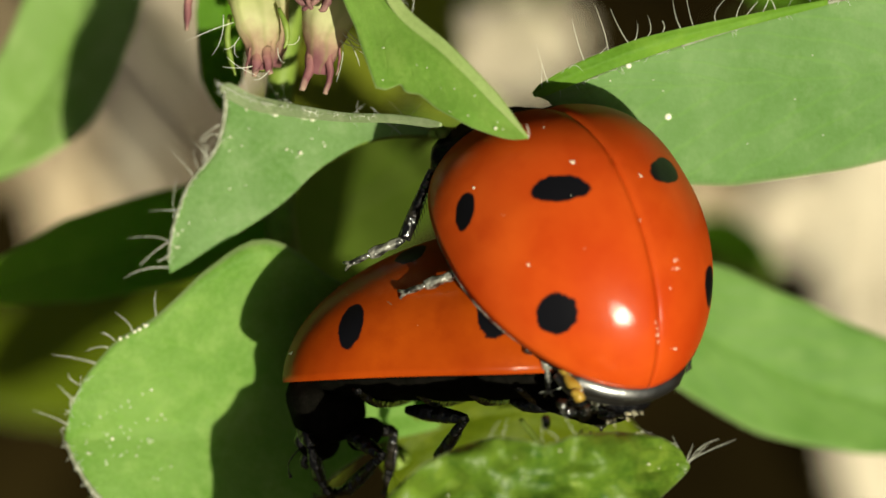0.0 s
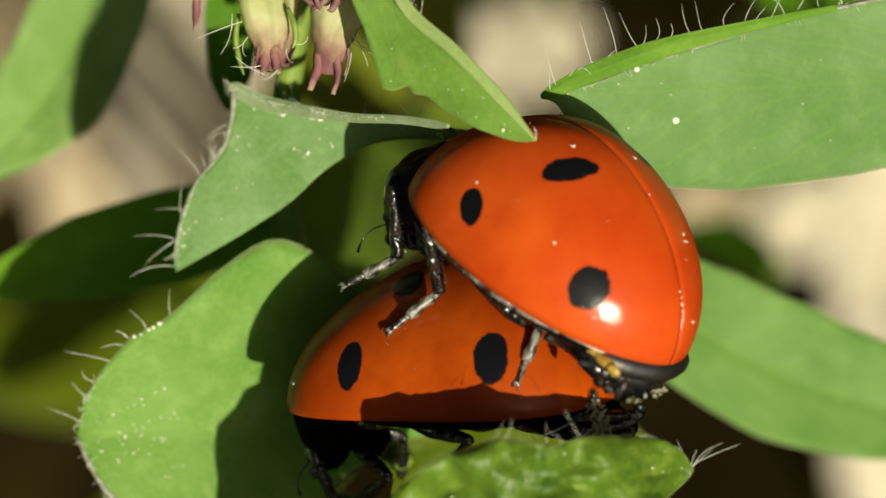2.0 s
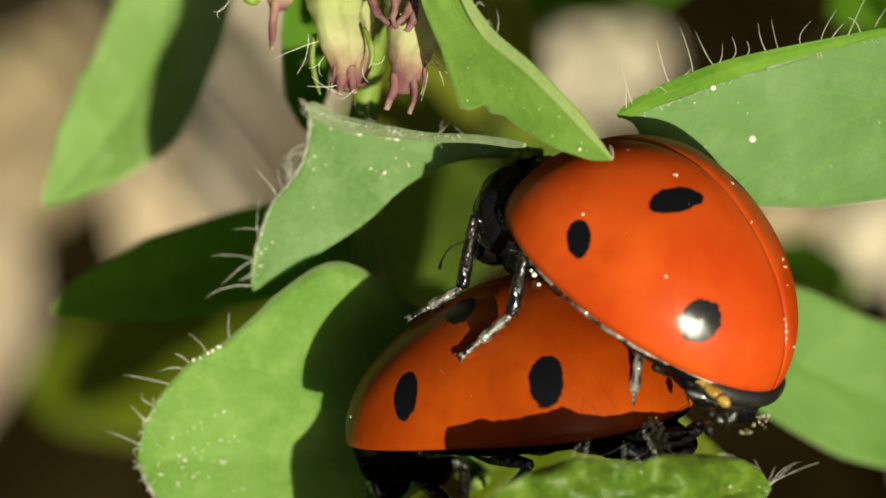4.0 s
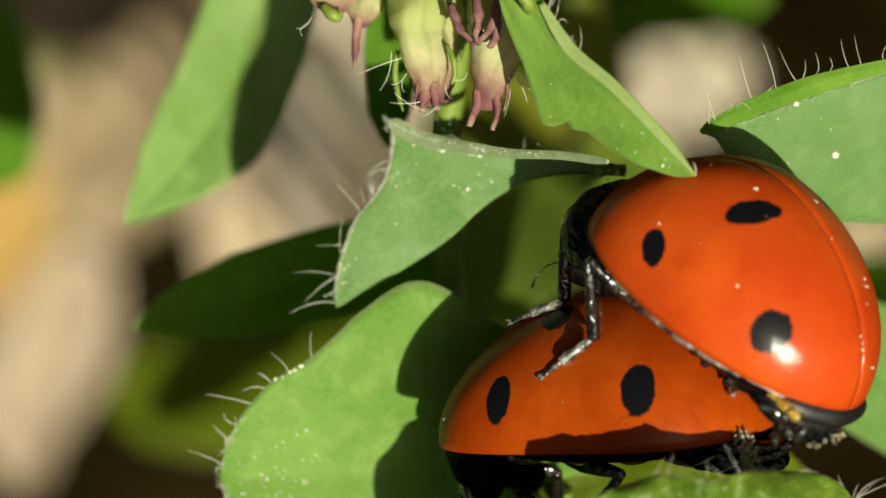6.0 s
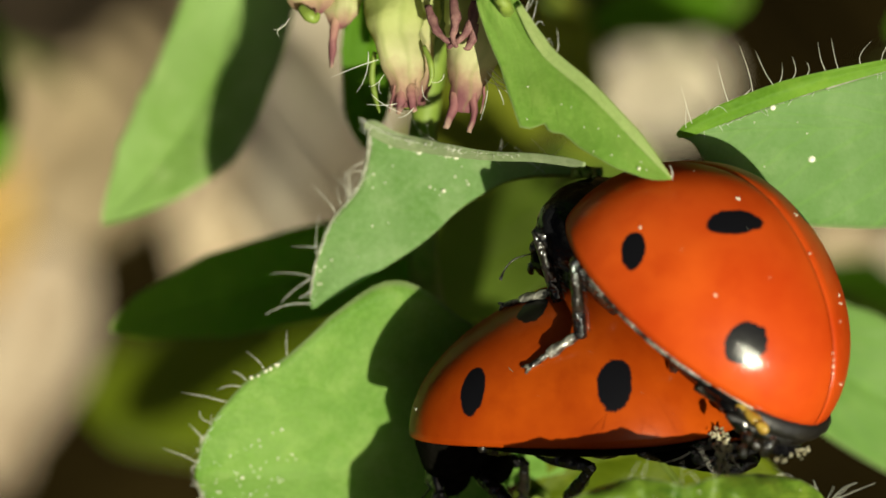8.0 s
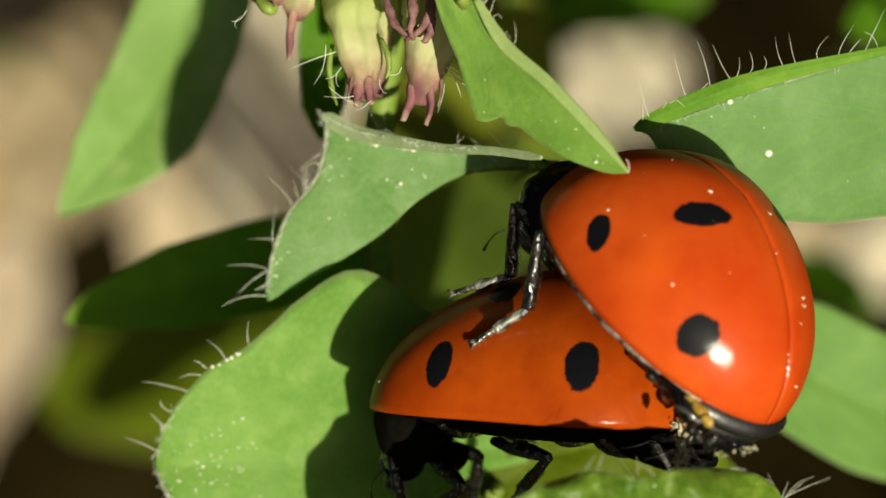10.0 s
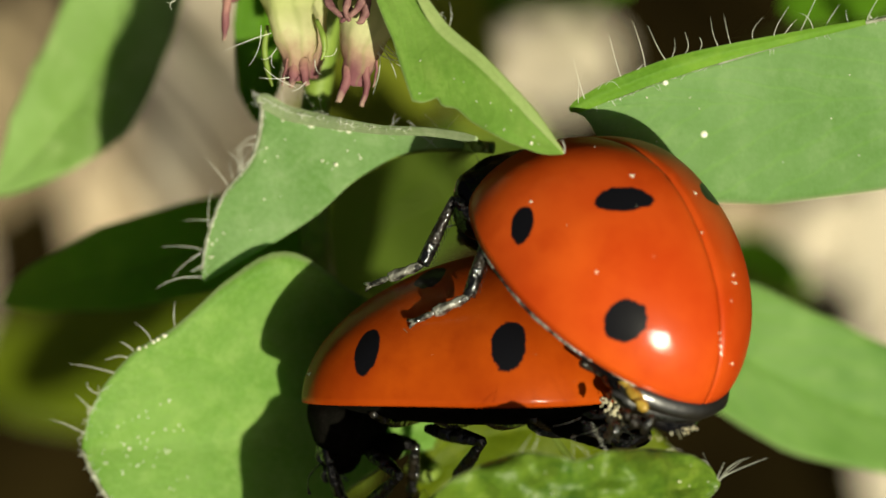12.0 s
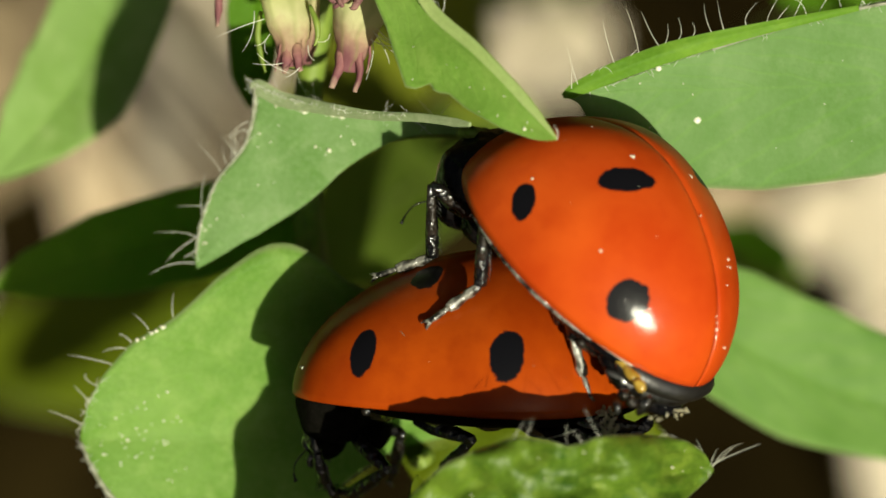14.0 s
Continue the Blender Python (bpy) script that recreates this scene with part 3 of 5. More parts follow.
bm = tube(bmesh.new(), [tri_at(t, 0.99) + Vector((0, 0, 0.02 * U)) for t in (0.57, 0.62, 0.70, 0.8, 0.9, 0.97)], [0.06 * U, 0.05 * U, 0.04 * U, 0.03 * U, 0.03 * U, 0.03 * U], 6, 24)
part("downy_margin", bm, FLUFF, tri, "grey downy margin")
fuzz(tri, [tri_at(t, 0.98) + Vector((0, 0, (0.08 + 5.5 * (0.585 - t)) * U)) for t in (0.585, 0.57, 0.55, 0.52, 0.48, 0.42, 0.36, 0.3, 0.2)], rng, 130, 0.10, 0.0045)
fuzz(tri, [tri_at(t, 0.985) for t in (0.585, 0.6, 0.62, 0.66, 0.72, 0.8, 0.9, 0.98)], rng, 90, 0.11, 0.005)
fringe(tri, tri_at, rng, 14, 0.60, 0.98, 1.0, 0.55, 0.9, 0.012)
fringe(tri, tri_at, rng, 22, 0.05, 0.57, 1.0, 0.35, 1.2, 0.011)
hair(tri, tri_at(0.93, 1.0), (-0.9, -0.5, 0.2), 0.75, (0, -0.1, 0), 0.016)
hair(tri, tri_at(0.96, 1.0), (-1, -0.75, 0.3), 0.6, (0.15, 0.15, 0), 0.016)
hair(tri, tri_at(0.99, 1.0), (-1, 0.1, 0.2), 0.95, (0, -0.2, 0), 0.016)
hair(tri, tri_at(0.05, 1.0), (0.25, -0.9, 0.3), 0.8, (0.1, 0, 0), 0.014)
hair(tri, tri_at(0.20, 1.0), (0.7, -0.25, 0.3), 0.55, (0, -0.1, 0), 0.02)
grains(tri, tri_at, rng, 30, (0.35, 0.95, 0.15, 0.95), (0.018, 0.045))
grains(tri, tri_at, rng, 130, (0.36, 0.58, 0.84, 1.0), (0.025, 0.075))

# the pale leaflet on which the beetles' shadow falls
left, left_at = leaf("light green leaflet with sparse white hairs along its margin", LEAF,
                     [(830, 742, -4.3), (600, 752, -3.5), (370, 764, -2.7), (142, 776, -2.0)],
                     [(0, 20), (0.2, 45), (0.33, 110), (0.5, 250), (0.75, 220), (0.88, 130), (0.96, 50), (1, 2)],
                     [(0, 120), (0.2, 215), (0.30, 262), (0.36, 302), (0.40, 322), (0.44, 333), (0.48, 333), (0.52, 323), (0.56, 306), (0.62, 278), (0.74, 205), (0.83, 168), (0.91, 108), (0.96, 60), (1, 2)], (0.02, 0.42), 0.06)
for t, way, ln in ((0.88, (-1, 0.28, 0.2), 1.0), (0.925, (-1, 0.32, 0.2), 0.55), (0.83, (-0.8, 0.8, 0.2), 0.5), (0.79, (-0.1, 0.9, 0.3), 0.3), (0.735, (-0.2, 1, 0.3), 0.45),
                   (0.955, (-0.7, 0.9, 0.2), 0.45), (0.985, (-0.9, 0.6, 0.2), 0.5), (0.99, (-1, 0.2, 0.3), 0.35), (0.845, (-1, 0.3, 0.3), 0.42)):
    hair(left, left_at(t, 1.0), way, ln, (rng.uniform(-0.2, 0.2), rng.uniform(-0.2, 0.2), 0), 0.014)
fringe(left, left_at, rng, 10, 0.8, 0.99, -1.0, 0.3, 0.6)
grains(left, left_at, rng, 46, (0.72, 0.93, -0.45, 0.4), (0.018, 0.04))
grains(left, left_at, rng, 7, (0.74, 0.82, 0.97, 1.0), (0.04, 0.07))
bm = tube(bmesh.new(), [left_at(t, -0.99) + Vector((0, 0, 0.02 * U)) for t in (0.995, 0.96, 0.9, 0.8, 0.7, 0.6)], [0.03 * U, 0.05 * U, 0.05 * U, 0.03 * U], 6, 24)
part("downy_margin", bm, FLUFF, left, "grey downy margin")
fuzz(left, [left_at(t, -0.985) for t in (0.995, 0.96, 0.9, 0.8, 0.7)], rng, 80, 0.16)
fuzz(left, [left_at(t, 0.99) for t in (0.995, 0.98, 0.96, 0.94, 0.9)], rng, 30, 0.18)

# the large leaflet behind the upper beetle
right, right_at = leaf("broad grey-green leaflet with a hairy, upturned margin", LEAF_BROAD,
                       [(1800, 125, -0.6), (1560, 146, -0.5), (1300, 157, -0.5), (1130, 160, -0.2), (1002, 170, 0.3)],
                       [(0, 120), (0.27, 165), (0.45, 182), (0.62, 172), (0.75, 140), (0.88, 72), (0.94, 14), (1, 1)],
                       [(0, 150), (0.25, 143), (0.41, 106), (0.5, 80), (0.64, 52), (0.79, 20), (0.9, 4), (1, 1)], (-0.38, 0.30), 0.05)
strip = blade_mesh([P(*m) for m in ((1520, 14, 0.15), (1330, 54, 0.35), (1190, 90, 0.4), (1075, 132, 0.4), (996, 170, 0.3))], [(0, 5), (0.25, 13), (0.5, 19), (0.75, 18), (0.93, 13), (1, 4)], [(0, 4), (0.25, 11), (0.5, 17), (0.75, 16), (0.93, 11), (1, 4)], (-0.5, -0.1), 0.05, 0.1)
bmesh.ops.translate(strip, verts=strip.verts[:], vec=-right.location)
part("upturned_margin", strip, LEAF_STRIP, right, "bright green upturned margin")
fringe(right, right_at, rng, 6, 0.20, 0.40, 1.0, 0.7, 0.6, 0.012)
EDGE = [P(*m) - right.location for m in ((1433, 25, 0.3), (1310, 47, 0.45), (1190, 73, 0.5), (1075, 117, 0.5), (996, 168, 0.35))]
for i in range(18):
    hair(right, spline(EDGE, (i + rng.uniform(0, 0.9)) / 18 * 0.97), (rng.uniform(-0.5, 0.9), rng.uniform(0.4, 1), rng.uniform(0, 0.6)), rng.uniform(0.22, 0.62), [rng.uniform(-0.25, 0.25) for _ in range(3)], 0.012)
bm = tube(bmesh.new(), [right_at(t, 0.985) + Vector((0, 0, 0.04 * U)) for t in (0.05, 0.2, 0.32, 0.45, 0.55)], [0.04 * U, 0.04 * U, 0.035 * U, 0.02 * U], 6, 24)
part("downy_margin", bm, FLUFF, right, "grey downy margin")
fuzz(right, [right_at(t, 0.985) for t in (0.1, 0.2, 0.3, 0.4, 0.5, 0.6, 0.7, 0.8, 0.9)], rng, 110, 0.16)
grains(right, right_at, rng, 8, (0.3, 0.8, -0.6, 0.6), (0.015, 0.03))
bm = bmesh.new()
for t, side, r in ((0.585, -0.31, 0.075), (0.69, 0.9, 0.06)):
    blob(bm, right_at(t, side), (r * U, r * U, r * 0.5 * U), None, 10, 6)
part("pollen_lump", bm, POLLEN, right)

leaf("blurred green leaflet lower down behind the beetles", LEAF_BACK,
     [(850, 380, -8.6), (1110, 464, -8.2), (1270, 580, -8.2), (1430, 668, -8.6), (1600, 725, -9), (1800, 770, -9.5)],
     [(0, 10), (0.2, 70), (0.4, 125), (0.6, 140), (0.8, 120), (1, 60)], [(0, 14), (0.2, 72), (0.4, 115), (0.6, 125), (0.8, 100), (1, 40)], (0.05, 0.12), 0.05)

# the folded leaflet whose tip hangs over the upper beetle
tip, tip_at = leaf("fresh green folded leaflet with a pointed tip", LEAF_FRESH,
                   [(672, -90, 2.4), (745, 25, 2.6), (830, 98, 3.0), (905, 172, 3.2), (986, 247, 3.4)],
                   [(0, 30), (0.25, 26), (0.5, 18), (0.8, 14), (0.95, 6), (1, 1)],
                   [(0, 36), (0.22, 62), (0.30, 86), (0.34, 100), (0.375, 112), (0.41, 104), (0.45, 80), (0.48, 86), (0.51, 85), (0.55, 73), (0.65, 70), (0.8, 52), (0.92, 26), (1, 1)], (0.5, -0.3), 0.1)
rim = blade_mesh([P(*m) for m in ((716, -60, 2.75), (764, 20, 2.95), (842, 88, 3.3), (914, 162, 3.45), (984, 244, 3.5))], [(0, 6), (0.2, 13), (0.8, 10), (1, 1)], [(0, 5), (0.2, 9), (0.8, 8), (1, 1)], (0.5, -0.4), 0.02, 0.08)
bmesh.ops.translate(rim, verts=rim.verts[:], vec=-tip.location)
part("folded_margin", rim, LEAF_PALE, tip, "pale folded margin")
grains(tip, tip_at, rng, 12, (0.3, 0.9, 0.1, 0.9), (0.015, 0.03))
hair(tip, tip_at(1.0, 0), (0.25, 0.9, 0.5), 0.32, (-0.08, 0, 0), 0.02)
fringe(tip, tip_at, rng, 8, 0.1, 0.4, -1.0, 0.45, 0.6)

# crinkled leaflets below the beetles
low, low_at = leaf("crinkled glossy green leaflet under the beetles' tails", LEAF_GLOSSY,
                   [(690, 1020, 3.7), (860, 912, 4.9), (1065, 858, 5.0), (1262, 832, 2.6)],
                   [(0, 60), (0.3, 110), (0.475, 110), (0.55, 92), (0.59, 76), (0.63, 76), (0.69, 82), (0.79, 74), (0.9, 56), (0.96, 32), (1, 3)], [(0, 60), (0.3, 120), (0.6, 120), (0.85, 60), (1, 3)], (0.1, 0.05), 0.2, 0.16, crinkle=0.6)
for i in range(7):
    hair(low, low_at(0.985, rng.uniform(-1, 1)), (rng.uniform(-0.3, 1), rng.uniform(-0.3, 0.9), 0.3), rng.uniform(0.4, 1.1), (rng.uniform(-0.2, 0.2), rng.uniform(-0.2, 0.2), 0), 0.012)
fringe(low, low_at, rng, 8, 0.45, 0.97, -1.0, 0.28, 0.9, 0.01)
grains(low, low_at, rng, 20, (0.3, 0.95, -0.9, 0.2), (0.02, 0.04))
leaf("crinkled green leaflet in front of the lower beetle's head", LEAF_GLOSSY, [(735, 1300, 4.2), (735, 1150, 4.3), (738, 1030, 4.2), (745, 918, 4.0)],
     [(0, 60), (0.3, 115), (0.7, 118), (0.9, 80), (1, 3)], [(0, 60), (0.3, 115), (0.7, 118), (0.9, 80), (1, 3)], (0.1, 0.1), 0.2)
# dark olive skin puts the shade below the lower beetle into colour
leaf("olive leaflet behind the crinkled one, shade put into its dark colour", LEAF_OLIVE,
     [(720, 830, -4.2), (860, 745, -4.2), (1040, 740, -4.3), (1240, 850, -4.6)], [(0, 30), (0.4, 75), (0.7, 70), (1, 3)], [(0, 60), (0.4, 80), (0.7, 70), (1, 3)], (0.1, 0.1), 0.15)
leaf("pale cut-off leaf tip", LEAF_OLIVE, [(745, 960, 0.0), (745, 900, 0.0), (738, 842, -0.1)], [(0, 60), (1, 2)], [(0, 60), (1, 2)], (0.2, 0.2), 0.03)
scrap = base("withered_stipule", P(960, 740, -2.4), "withered yellow-brown stipule on the clover stem", "dead leaf")
bm = tube(bmesh.new(), [P(965, 745, -2.4) - scrap.location, P(995, 785, -2.0) - scrap.location, P(1018, 818, -1.5) - scrap.location], [0.05 * U, 0.07 * U, 0.03 * U], 7, 10)
part("stalk", bm, STEM, scrap)
for bend in (-12, 4, 16):
    bm = tube(bmesh.new(), [P(1015, 814, -1.5) - scrap.location, P(1022 + bend, 818, -1.4) - scrap.location, P(1028 + bend, 826, -1.4) - scrap.location], [0.04 * U, 0.035 * U, 0.01 * U], 5, 6)
    part("tooth", bm, TWIG, scrap)

# ---------------------------------------------------------------- flower head
head = base("flower_head", P(560, -60, 0), "fading clover flower head with yellow-green calyces and pink teeth", "flower")
o = head.location


def calyx(axis, radii, teeth, label):
    pts = [P(*a) - o for a in axis]
    bm = tube(bmesh.new(), pts, [r / GRAIN * U for r in radii], 18, 22)
    for vert in bm.verts:
        vert.co += noise.noise_vector(vert.co / U * 1.4) * 0.16 * U + noise.noise_vector(vert.co / U * 4) * 0.07 * U
    body = part("calyx", bm, CALYX, head, label)
    for path, w in teeth:
        bm = tube(bmesh.new(), [P(*p) - o for p in path], [w * 1.0 / GRAIN * U, w * 0.85 / GRAIN * U, w * 0.65 / GRAIN * U, w * 0.4 / GRAIN * U], 8, 14)
        for vert in bm.verts:
            vert.co += noise.noise_vector(vert.co / U * 5) * 0.03 * U
        part("calyx_tooth", bm, TOOTH, body)
    return body


calyx([(490, -120, -0.6), (496, -40, -0.4), (505, 20, -0.3), (512, 75, -0.2), (517, 122, -0.2)], [50, 48, 40, 26, 20],
      [([(508, 80, -0.1), (507, 100, 0.0), (506, 115, 0.05), (502, 130, 0.1)], 11), ([(524, 80, -0.05), (526, 100, 0.05), (528, 115, 0.1), (532, 127, 0.1)], 10), ([(500, 70, -0.1), (494, 92, 0.0), (490, 110, 0.1), (486, 126, 0.1)], 3)], "pale calyx with purple-pink teeth")
calyx([(655, -130, -0.2), (648, -50, 0.0), (636, 20, 0.1), (624, 72, 0.0), (616, 122, 0.0)], [62, 60, 50, 32, 20],
      [([(608, 70, 0.0), (603, 105, 0.1), (597, 130, 0.1), (586, 156, 0.1)], 12), ([(632, 65, 0.1), (635, 100, 0.2), (636, 130, 0.2), (628, 164, 0.2)], 10), ([(650, 45, 0.1), (655, 80, 0.2), (654, 105, 0.2), (648, 130, 0.2)], 3)], "cream calyx with curled pink teeth")
calyx([(340, -170, -1.0), (345, -110, -1.0), (350, -70, -1.0), (354, -48, -1.0)], [40, 44, 40, 12], [], "green calyx bud")
calyx([(410, -160, -1.2), (405, -90, -1.1), (402, -50, -1.1), (400, -22, -1.1)], [36, 38, 30, 10], [([(394, -45, -1), (388, -5, -1), (386, 25, -1), (384, 46, -1)], 9)], "green calyx bud with a pale tooth")
calyx([(560, -160, -0.8), (556, -60, -0.9), (550, 40, -1.2), (545, 120, -1.5)], [26, 26, 16, 10], [], "thin green calyx between the others")
for path, w in [([(556, -60, 0.6), (570, -20, 0.8), (590, 2, 0.9), (612, -10, 0.8)], 7), ([(640, -70, 1.0), (632, -30, 1.0), (612, 0, 1.0), (590, 12, 0.9)], 7),
                ([(600, -80, 0.9), (604, -40, 1.1), (600, -10, 1.1), (606, 12, 1.1)], 7), ([(640, -30, 1.0), (634, 0, 1.0), (626, 12, 1.0), (620, 14, 1.0)], 7)]:
    bm = tube(bmesh.new(), [P(*p) - o for p in path], [w / GRAIN * U, w * 1.3 / GRAIN * U, w * 0.8 / GRAIN * U, w * 0.5 / GRAIN * U], 8, 14)
    for vert in bm.verts:
        vert.co += noise.noise_vector(vert.co / U * 6) * 0.05 * U
    part("petal", bm, PINK, head, "withered pink petal")
for path, w in [([(462, 20, -0.6), (456, 60, -0.6), (462, 100, -0.6), (470, 128, -0.5)], 6), ([(548, 10, 0.1), (560, 40, 0.2), (562, 65, 0.2), (556, 82, 0.2)], 6), ([(330, -60, -0.6), (345, -45, -0.5), (356, -40, -0.5), (362, -50, -0.5)], 12)]:
    bm = tube(bmesh.new(), [P(*p) - o for p in path], [w * 0.6 / GRAIN * U, w / GRAIN * U, w * 0.8 / GRAIN * U, w * 0.2 / GRAIN * U], 8, 12)
    part("sepal", bm, STEM, head, "small green sepal")
for h, v, way, ln in [(468, 34, (-1, -0.28, 0.3), 0.75), (450, 20, (0.05, -1, 0.2), 0.9), (455, 95, (0.5, -0.55, 0.2), 0.6), (500, 112, (-0.8, -0.25, 0.4), 0.4), (530, 120, (-0.6, -0.7, 0.4), 0.55),
                      (660, 55, (0.5, -0.8, 0.3), 0.8), (664, 60, (0.8, -0.6, 0.3), 0.75), (658, 66, (0.3, -1, 0.3), 0.6), (666, 50, (0.75, -0.9, 0.3), 1.0), (672, 70, (0.5, -1, 0.2), 0.9), (655, 70, (0.7, -0.4, 0.3), 0.7),
                      (545, 80, (0.0, -1, 0.3), 0.5), (584, 60, (-0.1, -1, 0.4), 0.4), (310, -40, (-0.4, -0.8, 0.3), 0.6), (300, -30, (-0.7, -0.6, 0.3), 0.5),
                      (470, 70, (-0.2, -1, 0.4), 0.5), (478, 60, (-0.5, -0.9, 0.4), 0.6), (676, 20, (0.9, 0.2, 0.4), 0.6)]:
    hair(head, P(h, v, 0.4) - o, way, ln, (rng.uniform(-0.2, 0.2), rng.uniform(-0.2, 0.2), 0), 0.017)
for path, label in [([(600, -200, -2), (560, 60, -3), (540, 260, -5), (560, 520, -14), (600, 700, GROUND + 1)], "flower stalk")]:
    bm = tube(bmesh.new(), [P(*p) - o for p in path], [0.35 * U, 0.3 * U, 0.3 * U, 0.35 * U, 0.4 * U], 8, 30)
    part("stalk", bm, STEM, head, "green flower stalk")
stem = base("clover_stalk", P(900, 700, GROUND), "hairy green clover stalk rising from the soil", "plant")
bm = tube(bmesh.new(), [Vector((0, 0, 0)), P(880, 720, -18) - stem.location, P(840, 760, -6) - stem.location, P(800, 830, -4.6) - stem.location], [0.6 * U, 0.5 * U, 0.42 * U, 0.3 * U], 9, 24)
part("stalk", bm, STEM, stem)


# ---------------------------------------------------------------- beetles
def elytron(side, form, k):
    """One wing case: a quarter shell with thickness, a rounded rim and a groove at the seam."""
    bm = bmesh.new()
    nr, na = 26, 60
    layers = []
    for inner in (0, 1):
        rows = []
        for i in range(nr + 1):
            r = math.sin(0.5 * math.pi * i / nr)
            row = []
            for j in range(na + 1):
                x, y = form.rim(math.pi * j / na)
                x, y = x * r, y * r
                z = form.dome(x, y) - 0.05 * math.exp(-(y / 0.07) ** 2)
                flare = max(0.0, (r - 0.97) / 0.03)
                p = Vector((x * (1 + 0.006 * flare), max(y, 0.0) * (1 + 0.008 * flare) + 0.008, z - 0.05 * flare * flare))
                if inner:
                    p = Vector((form.middle + (p.x - form.middle) * 0.965, max(p.y * 0.965, 0.008), p.z * 0.965))
                p.y *= side
                row.append(bm.verts.new(p * (k * U)))
            rows.append(row)
        layers.append(rows)
    for n_, rows in enumerate(layers):
        for i in range(nr):
            for j in range(na):
                bm.faces.new((rows[i][j], rows[i + 1][j], rows[i + 1][j + 1], rows[i][j + 1]))
    a, b = layers
    for j in range(na):
        bm.faces.new((a[nr][j], a[nr][j + 1], b[nr][j + 1], b[nr][j]))
    for i in range(nr):
        for j in (0, na):
            bm.faces.new((a[i][j], a[i + 1][j], b[i + 1][j], b[i][j]))
    bmesh.ops.remove_doubles(bm, verts=bm.verts[:], dist=1e-8)
    return bm


def leg_piece(kind, length, k=1.0):
    """A leg segment along +x: thick thigh, slim shin, or a jointed foot with claws."""
    bm = bmesh.new()
    X = lambda x, y=0.0, z=0.0: Vector((x, y, z)) * U * k
    if kind == "femur":
        tube(bm, [X(0), X(length * 0.35, 0, 0.04), X(length * 0.7, 0, 0.03), X(length)], [0.085 * U * k, 0.18 * U * k, 0.16 * U * k, 0.09 * U * k], 10, 12)
    elif kind == "tibia":
        tube(bm, [X(0), X(length * 0.3, 0, 0.03), X(length * 0.7), X(length)], [0.08 * U * k, 0.11 * U * k, 0.14 * U * k, 0.135 * U * k], 9, 12)
    elif kind == "bristles":
        for i in range(10):
            t = 0.2 + 0.07 * i
            tube(bm, [X(length * t, 0.1, 0.05), X(length * t + 0.08, 0.17, 0.09), X(length * t + 0.16, 0.2, 0.1)], [0.012 * U, 0.009 * U, 0.003 * U], 4, 3)
    else:
        for i, (x0, x1, r) in enumerate(((0, 0.34, 0.11), (0.30, 0.66, 0.13), (0.62, 1.0, 0.07))):
            tube(bm, [X(length * x0), X(length * (x0 * 0.4 + x1 * 0.6), 0, -0.03), X(length * x1)], [r * 0.6 * U * k, r * U * k, r * 0.7 * U * k], 8, 6)
        for s in (-1, 1):
            tube(bm, [X(length), X(length + 0.13, 0.06 * s, 0.0), X(length + 0.2, 0.09 * s, -0.09)], [0.05 * U * k, 0.035 * U * k, 0.008 * U * k], 6, 5)
    return bm


def leg_part(kind, length, material, who, label=""):
    """A leg segment as a part of a beetle; a shin carries its bristles."""
    ob = part(kind, leg_piece(kind, length), material, who, label)
    if kind == "tibia":
        tagged(part("bristles", leg_piece("bristles", length), LEG, ob), kind="stuff")
    return ob


def aim(p, q, side):
    """Pose at p with +x towards q."""
    x = (q - p).normalized()
    z = (side - x * side.dot(x)).normalized()
    return Matrix.Translation(p) @ Matrix((x, z.cross(x), z)).transposed().to_4x4()


